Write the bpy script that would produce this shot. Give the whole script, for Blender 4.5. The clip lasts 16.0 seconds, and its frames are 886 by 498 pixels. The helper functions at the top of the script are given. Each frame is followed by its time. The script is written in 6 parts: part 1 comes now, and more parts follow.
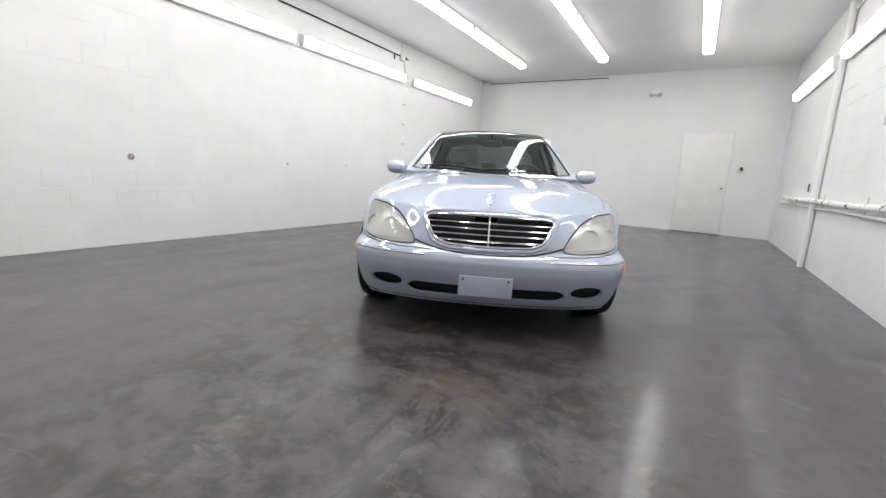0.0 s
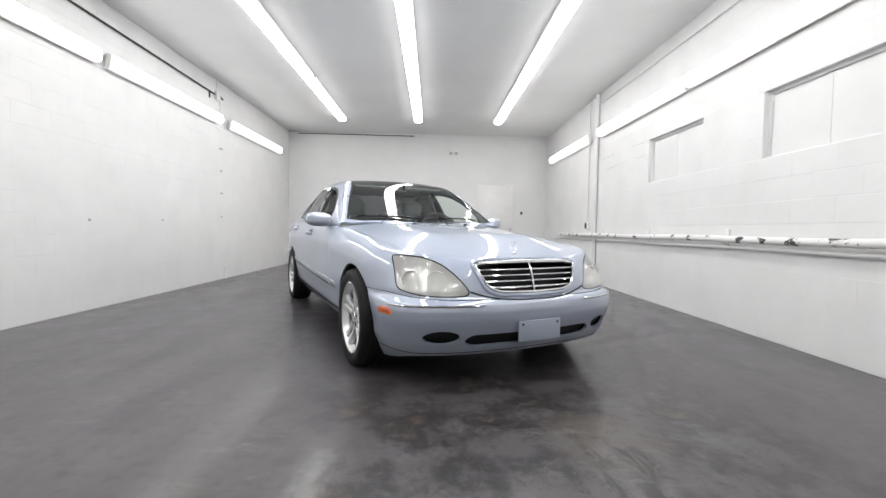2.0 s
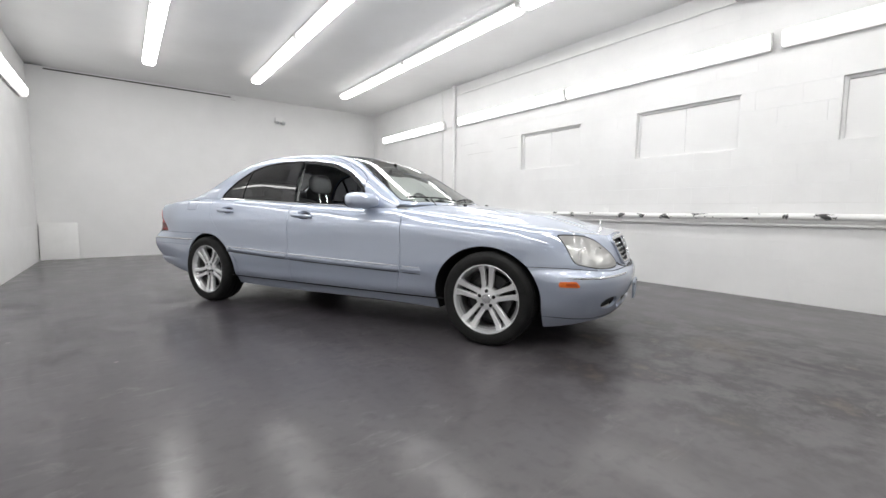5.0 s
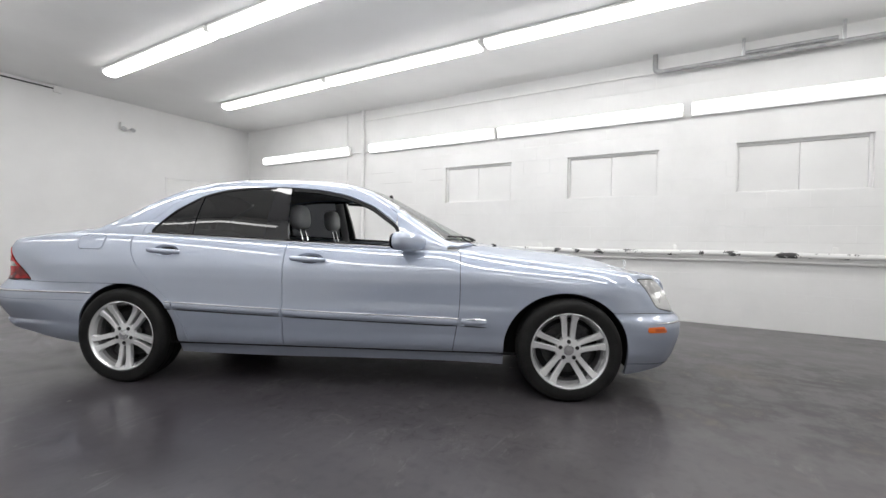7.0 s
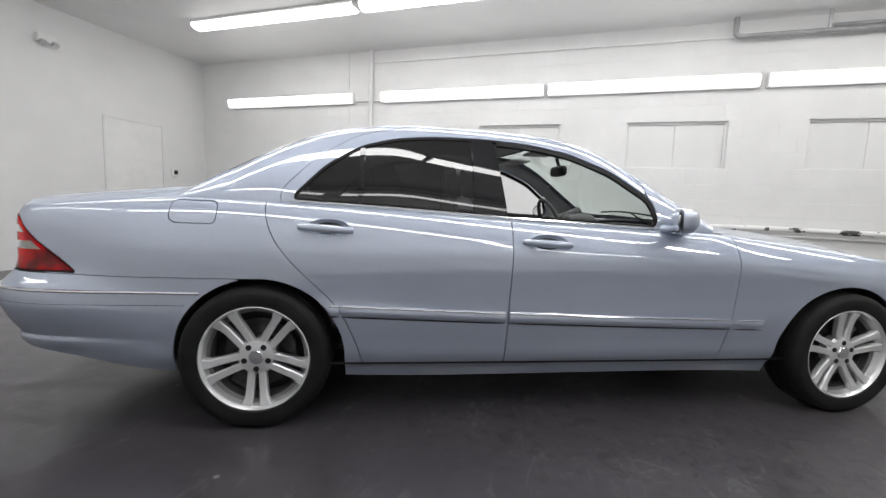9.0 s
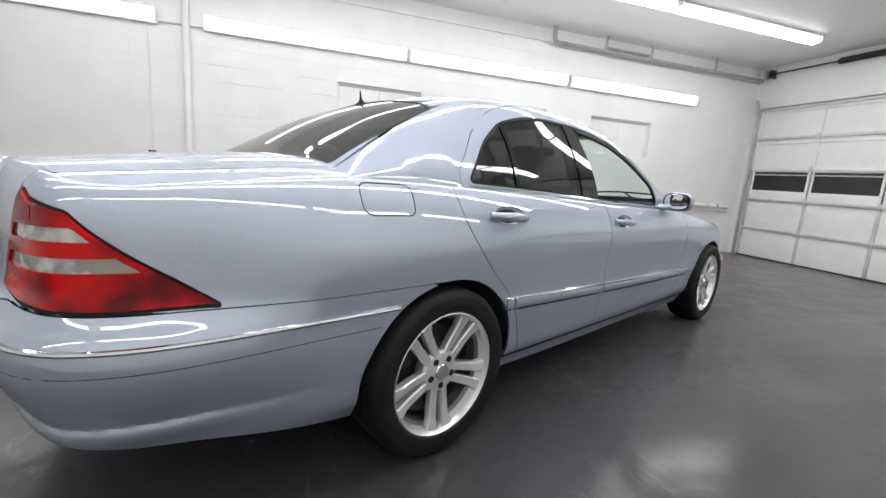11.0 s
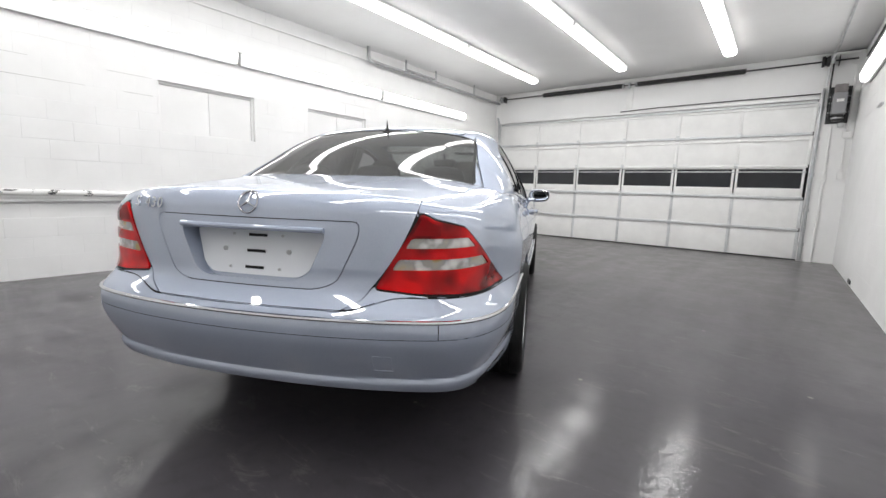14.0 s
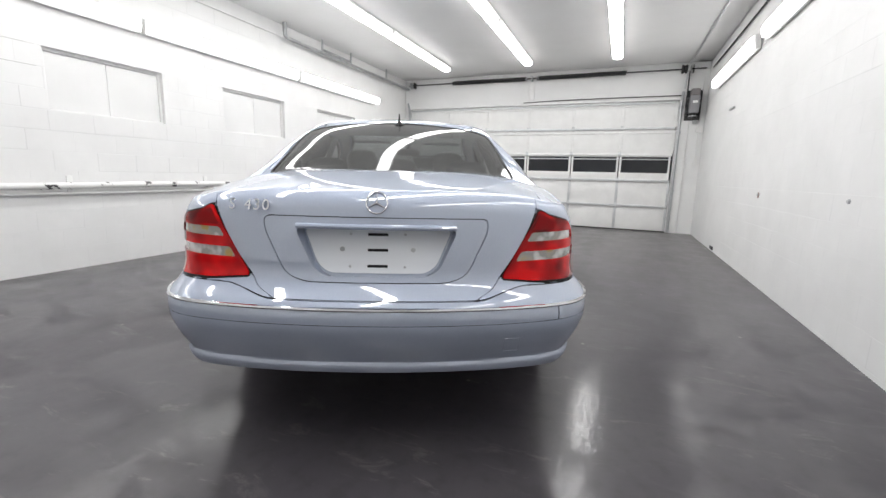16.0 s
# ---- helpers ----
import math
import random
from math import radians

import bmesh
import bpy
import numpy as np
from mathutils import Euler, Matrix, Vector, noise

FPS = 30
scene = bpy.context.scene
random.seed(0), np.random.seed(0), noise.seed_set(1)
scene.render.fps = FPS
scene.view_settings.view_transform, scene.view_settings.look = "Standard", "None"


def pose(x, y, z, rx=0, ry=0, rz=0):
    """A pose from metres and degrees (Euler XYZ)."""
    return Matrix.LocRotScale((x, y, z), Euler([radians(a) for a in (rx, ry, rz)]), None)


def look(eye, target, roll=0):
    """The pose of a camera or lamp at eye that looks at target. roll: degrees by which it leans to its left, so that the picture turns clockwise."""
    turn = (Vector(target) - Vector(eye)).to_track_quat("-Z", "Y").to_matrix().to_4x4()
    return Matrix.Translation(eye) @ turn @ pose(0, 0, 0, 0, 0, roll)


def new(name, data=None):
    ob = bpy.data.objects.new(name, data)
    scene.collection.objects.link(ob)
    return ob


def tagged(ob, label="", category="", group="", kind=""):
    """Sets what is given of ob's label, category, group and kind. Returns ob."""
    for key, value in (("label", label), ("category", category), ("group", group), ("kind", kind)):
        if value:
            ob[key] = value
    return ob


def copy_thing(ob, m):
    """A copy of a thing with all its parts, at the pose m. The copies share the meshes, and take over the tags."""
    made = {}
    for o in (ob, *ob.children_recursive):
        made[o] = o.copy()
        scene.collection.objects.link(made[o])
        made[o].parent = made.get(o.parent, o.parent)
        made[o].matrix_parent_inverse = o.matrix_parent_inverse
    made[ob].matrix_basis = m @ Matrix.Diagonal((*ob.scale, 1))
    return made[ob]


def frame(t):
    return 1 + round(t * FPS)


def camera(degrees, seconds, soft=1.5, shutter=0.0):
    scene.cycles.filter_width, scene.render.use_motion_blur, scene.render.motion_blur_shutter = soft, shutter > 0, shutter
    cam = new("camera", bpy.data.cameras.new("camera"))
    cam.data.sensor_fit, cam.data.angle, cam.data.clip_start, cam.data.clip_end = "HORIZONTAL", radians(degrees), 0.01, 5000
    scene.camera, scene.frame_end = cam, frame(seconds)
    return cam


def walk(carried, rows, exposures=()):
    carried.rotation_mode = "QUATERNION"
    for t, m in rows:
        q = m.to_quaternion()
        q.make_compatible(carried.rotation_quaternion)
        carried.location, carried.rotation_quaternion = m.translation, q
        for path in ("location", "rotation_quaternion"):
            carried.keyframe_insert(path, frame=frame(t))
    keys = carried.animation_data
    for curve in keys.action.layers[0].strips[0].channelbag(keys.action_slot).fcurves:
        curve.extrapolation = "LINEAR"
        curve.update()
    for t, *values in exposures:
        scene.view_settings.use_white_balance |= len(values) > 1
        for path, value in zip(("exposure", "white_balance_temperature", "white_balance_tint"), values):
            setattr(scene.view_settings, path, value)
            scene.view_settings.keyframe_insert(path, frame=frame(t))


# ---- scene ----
cam = camera(92.6, 16.0)
PATH = [
    (0, (0.209, 0.069, 0.991), (-0.781, 1.771, 0.639), 3.3),
    (0.5, (-0.175, -0.031, 1.005), (-0.98, 1.779, 0.729), 3.5),
    (1, (-0.589, -0.145, 0.998), (-1.118, 1.771, 0.772), 2.7),
    (1.5, (-0.983, -0.221, 0.965), (-1.14, 1.767, 0.82), 1.2),
    (2, (-1.421, -0.269, 0.945), (-1.369, 1.728, 0.857), 0.9),
    (2.5, (-1.889, -0.31, 0.951), (-1.601, 1.666, 0.854), 1.5),
    (3, (-2.346, -0.278, 0.952), (-1.763, 1.629, 0.798), 1.1),
    (3.5, (-2.801, -0.125, 0.928), (-2.061, 1.722, 0.728), 0.7),
    (4, (-3.235, 0.021, 0.927), (-2.323, 1.789, 0.722), 0.6),
    (4.5, (-3.633, 0.238, 0.938), (-2.572, 1.921, 0.74), 0.4),
    (5, (-3.98, 0.516, 0.957), (-2.779, 2.105, 0.773), 0.3),
    (5.5, (-4.26, 0.847, 0.981), (-2.92, 2.322, 0.813), 0.2),
    (6, (-4.457, 1.22, 1.004), (-2.973, 2.553, 0.853), 0.3),
    (6.5, (-4.624, 1.587, 1.035), (-2.945, 2.672, 0.993), 0.6),
    (7, (-4.732, 2.015, 1.053), (-3.006, 3.023, 1.001), 0.7),
    (7.5, (-4.754, 2.49, 1.065), (-3.007, 3.443, 0.868), -1.2),
    (8, (-4.813, 3.001, 1.096), (-3.005, 3.839, 0.926), -0.5),
    (8.5, (-4.81, 3.563, 1.074), (-2.97, 4.315, 0.854), 0.5),
    (9, (-4.818, 4.102, 1.075), (-2.927, 4.717, 0.859), 2.2),
    (9.5, (-4.816, 4.63, 1.075), (-2.875, 5.05, 0.84), 2.6),
    (10, (-4.808, 5.126, 1.078), (-2.829, 5.239, 0.81), 3.2),
    (10.5, (-4.787, 5.58, 1.082), (-2.826, 5.334, 0.776), 3.8),
    (11, (-4.749, 5.984, 1.084), (-2.869, 5.391, 0.745), 4.3),
    (11.5, (-4.688, 6.329, 1.08), (-2.922, 5.46, 0.726), 4.7),
    (12, (-4.625, 6.634, 1.061), (-2.983, 5.56, 0.673), 5.1),
    (12.5, (-4.532, 6.914, 1.071), (-3.016, 5.663, 0.704), 5.8),
    (13, (-4.54, 7.199, 1.078), (-3.208, 5.761, 0.682), 2.7),
    (13.5, (-4.499, 7.458, 1.093), (-3.184, 5.99, 0.753), 1.8),
    (14, (-4.436, 7.698, 1.07), (-3.208, 6.145, 0.788), 1.8),
    (14.5, (-4.372, 7.903, 1.089), (-3.266, 6.26, 0.814), 1.8),
    (15, (-4.274, 8.105, 1.097), (-3.346, 6.372, 0.731), 1.1),
    (15.5, (-4.058, 8.204, 1.095), (-3.264, 6.396, 0.775), 0.4),
    (16, (-3.783, 8.262, 1.107), (-3.031, 6.441, 0.763), 1.5),
]
EXPOSURES = [(0, 0.19), (3.5, 0.18), (6, 0.16), (7.5, 0.0), (9, -0.09), (11.5, 0.15), (16, 0.26)]
walk(cam, [(t, look(eye, target, roll)) for t, eye, target, roll in PATH], EXPOSURES)

# ---- light ----
world = bpy.data.worlds.new("world")
scene.world = world
world.use_nodes = True
world.node_tree.nodes["Background"].inputs[0].default_value = (0.6, 0.7, 0.9, 1)
world.node_tree.nodes["Background"].inputs[1].default_value = 0.02
scene.view_settings.exposure = 0.0
LAMP, WALL_LAMP = 15.3, 7.2

# ---- small tools ----


def smooth(a, b, x):
    t = np.clip((np.asarray(x, float) - a) / (b - a), 0, 1)
    return t * t * (3 - 2 * t)


def curve(*pairs, blur=0.0):
    """A smooth curve through (x, y) pairs, flat beyond its ends; blur: the width over which it is evened out."""
    p = np.array(sorted(pairs), float)
    xs, ys = p[:, 0], p[:, 1]
    slope = np.diff(ys) / np.diff(xs)
    m = np.zeros(len(xs))
    for i in range(1, len(xs) - 1):
        if slope[i - 1] * slope[i] > 0:
            w0, w1 = xs[i] - xs[i - 1], xs[i + 1] - xs[i]
            m[i] = (slope[i - 1] * w1 + slope[i] * w0) / (w0 + w1)
    m[0], m[-1] = slope[0], slope[-1]

    def f(x):
        x = np.clip(np.asarray(x, float), xs[0], xs[-1])
        i = np.clip(np.searchsorted(xs, x) - 1, 0, len(xs) - 2)
        h = xs[i + 1] - xs[i]
        t = (x - xs[i]) / h
        return (2 * t**3 - 3 * t**2 + 1) * ys[i] + (t**3 - 2 * t**2 + t) * h * m[i] + (-2 * t**3 + 3 * t**2) * ys[i + 1] + (t**3 - t**2) * h * m[i + 1]

    if not blur:
        return f
    q = np.linspace(xs[0], xs[-1], 800)
    pad = np.linspace(xs[0] - 4 * blur, xs[-1] + 4 * blur, 1200)
    v = np.where(pad < xs[0], ys[0] + m[0] * (pad - xs[0]), np.where(pad > xs[-1], ys[-1] + m[-1] * (pad - xs[-1]), f(pad)))
    k = np.exp(-0.5 * ((pad[None] - q[:, None]) / blur) ** 2)
    w = (k * v).sum(1) / k.sum(1)
    return lambda x: np.interp(x, q, w)


def empty(name, m=None):
    ob = new(name)
    ob.empty_display_size = 0.1
    if m is not None:
        ob.matrix_world = m
    return ob


def to_mesh(name, bm, material, angle=35):
    me = bpy.data.meshes.new(name)
    bmesh.ops.recalc_face_normals(bm, faces=bm.faces[:])
    bm.to_mesh(me)
    bm.free()
    me.materials.append(material)
    me.shade_smooth()
    me.set_sharp_from_angle(angle=radians(angle))
    return me


def part(name, bm, material, parent, label="", angle=35):
    """One mesh object under a thing or a part."""
    ob = new(name, to_mesh(name, bm, material, angle))
    ob.parent = parent
    if label:
        ob["label"] = label
    return ob


def thing(name, bm, material, label, category, group="", kind="", m=None, angle=35):
    ob = new(name, to_mesh(name, bm, material, angle))
    if m is not None:
        ob.matrix_world = m
    return tagged(ob, label, category, group, kind)


def box(bm, x0, x1, y0, y1, z0, z1, bevel=0.0, seg=2):
    m = Matrix.LocRotScale(((x0 + x1) / 2, (y0 + y1) / 2, (z0 + z1) / 2), None, (abs(x1 - x0), abs(y1 - y0), abs(z1 - z0)))
    made = bmesh.ops.create_cube(bm, size=1, matrix=m)
    if bevel:
        edges = list({e for v in made["verts"] for e in v.link_edges})
        bmesh.ops.bevel(bm, geom=edges, offset=bevel, segments=seg, affect="EDGES", profile=0.6)
    return bm


def cyl(bm, a, b, r0, r1=None, seg=20, caps=True):
    a, b = Vector(a), Vector(b)
    m = Matrix.Translation((a + b) / 2) @ (b - a).to_track_quat("Z", "Y").to_matrix().to_4x4()
    bmesh.ops.create_cone(bm, cap_ends=caps, segments=seg, radius1=r0, radius2=r0 if r1 is None else r1, depth=(b - a).length, matrix=m)
    return bm


def tube(bm, pts, r, seg=10, closed=False, flat=1.0):
    """A round bar along points; flat: its height against its width."""
    pts = [Vector(p) for p in pts]
    n, rings = len(pts), []
    up = Vector((0, 0, 1))
    for i, p in enumerate(pts):
        a = pts[(i - 1) % n] if closed or i else p
        b = pts[(i + 1) % n] if closed or i < n - 1 else p
        way = (b - a).normalized()
        side = way.cross(up)
        side = side.normalized() if side.length > 1e-4 else Vector((1, 0, 0))
        top = side.cross(way).normalized()
        rr = r[i] if isinstance(r, (list, tuple)) else r
        rings.append([bm.verts.new(p + rr * (math.cos(q) * side + flat * math.sin(q) * top)) for q in (2 * math.pi * k / seg for k in range(seg))])
    for i in range(n if closed else n - 1):
        a, b = rings[i], rings[(i + 1) % n]
        for k in range(seg):
            bm.faces.new((a[k], a[(k + 1) % seg], b[(k + 1) % seg], b[k]))
    if not closed:
        bm.faces.new(rings[0][::-1])
        bm.faces.new(rings[-1])
    return bm


def lathe(bm, profile, seg=48, m=Matrix()):
    """A profile of (radius, height) turned round the Y axis."""
    rings = []
    for r, h in profile:
        rings.append([bm.verts.new(m @ Vector((r * math.cos(2 * math.pi * k / seg), h, r * math.sin(2 * math.pi * k / seg)))) for k in range(seg)])
    for a, b in zip(rings, rings[1:]):
        for k in range(seg):
            bm.faces.new((a[k], a[(k + 1) % seg], b[(k + 1) % seg], b[k]))
    return bm


def ball(bm, c, rx, ry, rz, u=20, v=12):
    bmesh.ops.create_uvsphere(bm, u_segments=u, v_segments=v, radius=1, matrix=Matrix.LocRotScale(c, None, (rx, ry, rz)))
    return bm


# ---- materials ----


def material(name, colour, rough=0.5, metal=0.0, **more):
    mat = bpy.data.materials.new(name)
    mat.use_nodes = True
    b = mat.node_tree.nodes["Principled BSDF"]
    b.inputs["Base Color"].default_value = (*colour, 1)
    b.inputs["Roughness"].default_value = rough
    b.inputs["Metallic"].default_value = metal
    for k, v in more.items():
        b.inputs[k.replace("_", " ")].default_value = v
    return mat


def node(mat, kind, **values):
    n = mat.node_tree.nodes.new(kind)
    for k, v in values.items():
        n.inputs[k].default_value = v
    return n


def link(mat, a, b):
    mat.node_tree.links.new(a, b)


def ramp(mat, fac, stops):
    n = mat.node_tree.nodes.new("ShaderNodeValToRGB")
    link(mat, fac, n.inputs[0])
    while len(n.color_ramp.elements) < len(stops):
        n.color_ramp.elements.new(0.5)
    for e, (p, c) in zip(n.color_ramp.elements, stops):
        e.position, e.color = p, (*c, 1) if isinstance(c, tuple) else (c, c, c, 1)
    return n.outputs[0]


def place(mat):
    return mat.node_tree.nodes.new("ShaderNodeTexCoord").outputs["Object"]


def worn(name, low, high, rough=(0.4, 0.6), scale=3.0, grain=60.0, bump=0.1, metal=0.0, **more):
    """A surface with stains at one scale and grain at another."""
    mat = material(name, high, 0.5, metal, **more)
    b, p = mat.node_tree.nodes["Principled BSDF"], place(mat)
    big, fine = node(mat, "ShaderNodeTexNoise", Scale=scale, Detail=5.0, Roughness=0.6), node(mat, "ShaderNodeTexNoise", Scale=grain, Detail=4.0)
    link(mat, p, big.inputs["Vector"]), link(mat, p, fine.inputs["Vector"])
    link(mat, ramp(mat, big.outputs[0], ((0.32, low), (0.68, high))), b.inputs["Base Color"])
    link(mat, ramp(mat, fine.outputs[0], ((0.3, rough[0]), (0.7, rough[1]))), b.inputs["Roughness"])
    bp = node(mat, "ShaderNodeBump", Strength=bump, Distance=0.004)
    link(mat, fine.outputs[0], bp.inputs["Height"])
    link(mat, bp.outputs[0], b.inputs["Normal"])
    return mat


def glow(name, colour, strength):
    mat = material(name, colour, 0.4)
    b = mat.node_tree.nodes["Principled BSDF"]
    b.inputs["Emission Color"].default_value = (*colour, 1)
    b.inputs["Emission Strength"].default_value = strength
    return mat


def clear(name, colour, rough=0.0, ior=1.45, see=0.9):
    """Thin glass: part of the light goes straight through, part is mirrored."""
    mat = bpy.data.materials.new(name)
    mat.use_nodes = True
    t = mat.node_tree
    t.nodes.clear()
    out, mix = t.nodes.new("ShaderNodeOutputMaterial"), t.nodes.new("ShaderNodeMixShader")
    a, g, lw = t.nodes.new("ShaderNodeBsdfTransparent"), t.nodes.new("ShaderNodeBsdfGlossy"), t.nodes.new("ShaderNodeLayerWeight")
    up, fr = t.nodes.new("ShaderNodeMath"), t.nodes.new("ShaderNodeMath")
    up.operation, fr.operation = "POWER", "MULTIPLY_ADD"
    up.inputs[1].default_value, fr.inputs[1].default_value, fr.inputs[2].default_value = 4.5, 0.9, ((ior - 1) / (ior + 1)) ** 2
    t.links.new(lw.outputs["Facing"], up.inputs[0]), t.links.new(up.outputs[0], fr.inputs[0])
    a.inputs[0].default_value = (*[c * see for c in colour], 1)
    g.inputs["Roughness"].default_value = rough
    t.links.new(fr.outputs[0], mix.inputs[0]), t.links.new(a.outputs[0], mix.inputs[1]), t.links.new(g.outputs[0], mix.inputs[2])
    t.links.new(mix.outputs[0], out.inputs[0])
    return mat


def haze(mat, amount, colour):
    """Mixes a dull white film into a clear material."""
    t = mat.node_tree
    out = [n for n in t.nodes if n.bl_idname == "ShaderNodeOutputMaterial"][0]
    old = out.inputs[0].links[0].from_socket
    d, m = t.nodes.new("ShaderNodeBsdfDiffuse"), t.nodes.new("ShaderNodeMixShader")
    d.inputs[0].default_value = (*colour, 1)
    m.inputs[0].default_value = amount
    t.links.new(old, m.inputs[1]), t.links.new(d.outputs[0], m.inputs[2]), t.links.new(m.outputs[0], out.inputs[0])
    return mat


WALL = worn("white_wall_paint", (0.76, 0.76, 0.755), (0.81, 0.81, 0.805), (0.45, 0.55), 1.3, 25.0, 0.06)
BLOCK = worn("white_block_paint", (0.76, 0.76, 0.755), (0.81, 0.81, 0.805), (0.42, 0.52), 2.0, 25.0, 0.06)
b = BLOCK.node_tree.nodes["Principled BSDF"]
whole_wall = BLOCK.node_tree.nodes.new("ShaderNodeNewGeometry")
for n in BLOCK.node_tree.nodes:
    if n.bl_idname == "ShaderNodeTexNoise":
        link(BLOCK, whole_wall.outputs["Position"], n.inputs["Vector"])
tone, info = node(BLOCK, "ShaderNodeMix"), BLOCK.node_tree.nodes.new("ShaderNodeObjectInfo")
tone.data_type, tone.blend_type = "RGBA", "MULTIPLY"
tone.inputs[0].default_value = 1.0
link(BLOCK, b.inputs["Base Color"].links[0].from_socket, tone.inputs[6])
link(BLOCK, ramp(BLOCK, info.outputs["Random"], ((0.0, 0.994), (1.0, 1.0))), tone.inputs[7])
link(BLOCK, tone.outputs[2], b.inputs["Base Color"])
CEIL = worn("ceiling_paint", (0.77, 0.77, 0.765), (0.83, 0.83, 0.825), (0.45, 0.55), 0.7, 20.0, 0.03)
WHITE = worn("white_enamel", (0.76, 0.76, 0.75), (0.82, 0.82, 0.81), (0.3, 0.45), 4.0, 80.0, 0.05)
GREYMETAL = worn("galvanised_steel", (0.42, 0.43, 0.44), (0.58, 0.59, 0.60), (0.3, 0.5), 9.0, 120.0, 0.05, 0.8)
LIGHTSTEEL = worn("pale_steel", (0.50, 0.51, 0.52), (0.66, 0.67, 0.68), (0.3, 0.45), 6.0, 60.0, 0.03, 0.35)
DARKMETAL = worn("dark_oiled_steel", (0.02, 0.02, 0.022), (0.07, 0.07, 0.07), (0.35, 0.6), 14.0, 90.0, 0.1, 0.6)
BLACK = material("black_plastic", (0.015, 0.015, 0.016), 0.45)
DARKGLASS = worn("dark_window_pane", (0.012, 0.013, 0.016), (0.02, 0.022, 0.026), (0.12, 0.2), 2.0, 20.0, 0.0)
GLOW = glow("ceiling_diffuser", (1.0, 0.99, 0.98), LAMP)
WALL_GLOW = glow("wall_diffuser", (1.0, 0.99, 0.98), WALL_LAMP)
SIDE_GLOW = glow("diffuser_side", (1.0, 0.99, 0.98), 2.0)
WALL_SIDE = glow("wall_diffuser_side", (1.0, 0.99, 0.98), 0.75)
SCREEN_GREY = material("grey_plastic", (0.25, 0.25, 0.26), 0.5)

# ---- the room ----
XW, XE, YS, YN, ZC = -5.22, 1.62, -2.02, 11.08, 3.48
TH = 0.2


def floor_material():
    """Dark grey sealed concrete: soft clouds, scuffs, oil marks; paler and duller towards the garage door."""
    mat = material("sealed_concrete", (0.06, 0.058, 0.062), 0.2)
    b, p = mat.node_tree.nodes["Principled BSDF"], place(mat)
    big = node(mat, "ShaderNodeTexNoise", Scale=0.5, Detail=4.0, Roughness=0.5)
    mid = node(mat, "ShaderNodeTexNoise", Scale=2.1, Detail=6.0, Roughness=0.6)
    streak = node(mat, "ShaderNodeTexNoise", Scale=1.3, Detail=6.0, Roughness=0.6)
    smear = node(mat, "ShaderNodeTexNoise", Scale=3.6, Detail=5.0, Roughness=0.58)
    fine = node(mat, "ShaderNodeTexNoise", Scale=14.0, Detail=2.0, Roughness=0.5)
    stretch = node(mat, "ShaderNodeMapping")
    stretch.inputs["Scale"].default_value = (2.6, 0.6, 1.0)
    stretch.inputs["Rotation"].default_value = (0, 0, radians(25))
    link(mat, p, stretch.inputs["Vector"])
    for n in (big, mid, fine, smear):
        link(mat, p, n.inputs["Vector"])
    link(mat, stretch.outputs[0], streak.inputs["Vector"])
    where = mat.node_tree.nodes.new("ShaderNodeSeparateXYZ")
    link(mat, p, where.inputs[0])

    def span(fac, a, b, c, d):
        n = node(mat, "ShaderNodeMapRange", **{"From Min": a, "From Max": b, "To Min": c, "To Max": d})
        n.interpolation_type = "SMOOTHSTEP"
        link(mat, fac, n.inputs["Value"])
        return n.outputs[0]

    def maths(how, x, y):
        n = node(mat, "ShaderNodeMath")
        n.operation = how
        link(mat, x, n.inputs[0])
        if isinstance(y, float):
            n.inputs[1].default_value = y
        else:
            link(mat, y, n.inputs[1])
        return n.outputs[0]

    def over(fac, under, colour):
        m = node(mat, "ShaderNodeMix")
        m.data_type = "RGBA"
        link(mat, fac, m.inputs[0]), link(mat, under, m.inputs[6])
        m.inputs[7].default_value = (*colour, 1)
        return m.outputs[2]

    # base colour rises smoothly from Y 5.2 to Y 0.2, the door end
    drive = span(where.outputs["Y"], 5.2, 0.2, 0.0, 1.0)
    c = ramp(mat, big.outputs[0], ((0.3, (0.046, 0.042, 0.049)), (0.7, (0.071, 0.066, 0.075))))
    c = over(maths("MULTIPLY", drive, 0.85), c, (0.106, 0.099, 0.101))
    c = over(span(streak.outputs[0], 0.45, 0.78, 0.0, 0.24), c, (0.028, 0.026, 0.030))
    c = over(maths("MULTIPLY", span(mid.outputs[0], 0.48, 0.76, 0.0, 0.45), span(where.outputs["Y"], 6.0, 1.0, 0.4, 1.0)), c, (0.118, 0.109, 0.110))
    # oil and rust marks in front of the car
    spot = node(mat, "ShaderNodeMapping")
    spot.inputs["Location"].default_value = (0.95 / 1.6, -1.5 / 2.0, 0)
    spot.inputs["Scale"].default_value = (1 / 1.6, 1 / 2.0, 1)
    pool = node(mat, "ShaderNodeTexGradient")
    pool.gradient_type = "SPHERICAL"
    link(mat, p, spot.inputs["Vector"]), link(mat, spot.outputs[0], pool.inputs["Vector"])
    near = span(pool.outputs["Fac"], 0.0, 0.6, 0.0, 1.0)
    c = over(maths("MULTIPLY", near, span(smear.outputs[0], 0.42, 0.60, 0.0, 0.85)), c, (0.020, 0.019, 0.020))
    c = over(maths("MULTIPLY", near, span(smear.outputs[0], 0.56, 0.72, 0.0, 0.7)), c, (0.15, 0.12, 0.10))
    c = over(span(fine.outputs[0], 0.45, 0.80, 0.0, 0.35), c, (0.034, 0.032, 0.035))
    # dark drips and a tan patch where fluid ran out under the nose

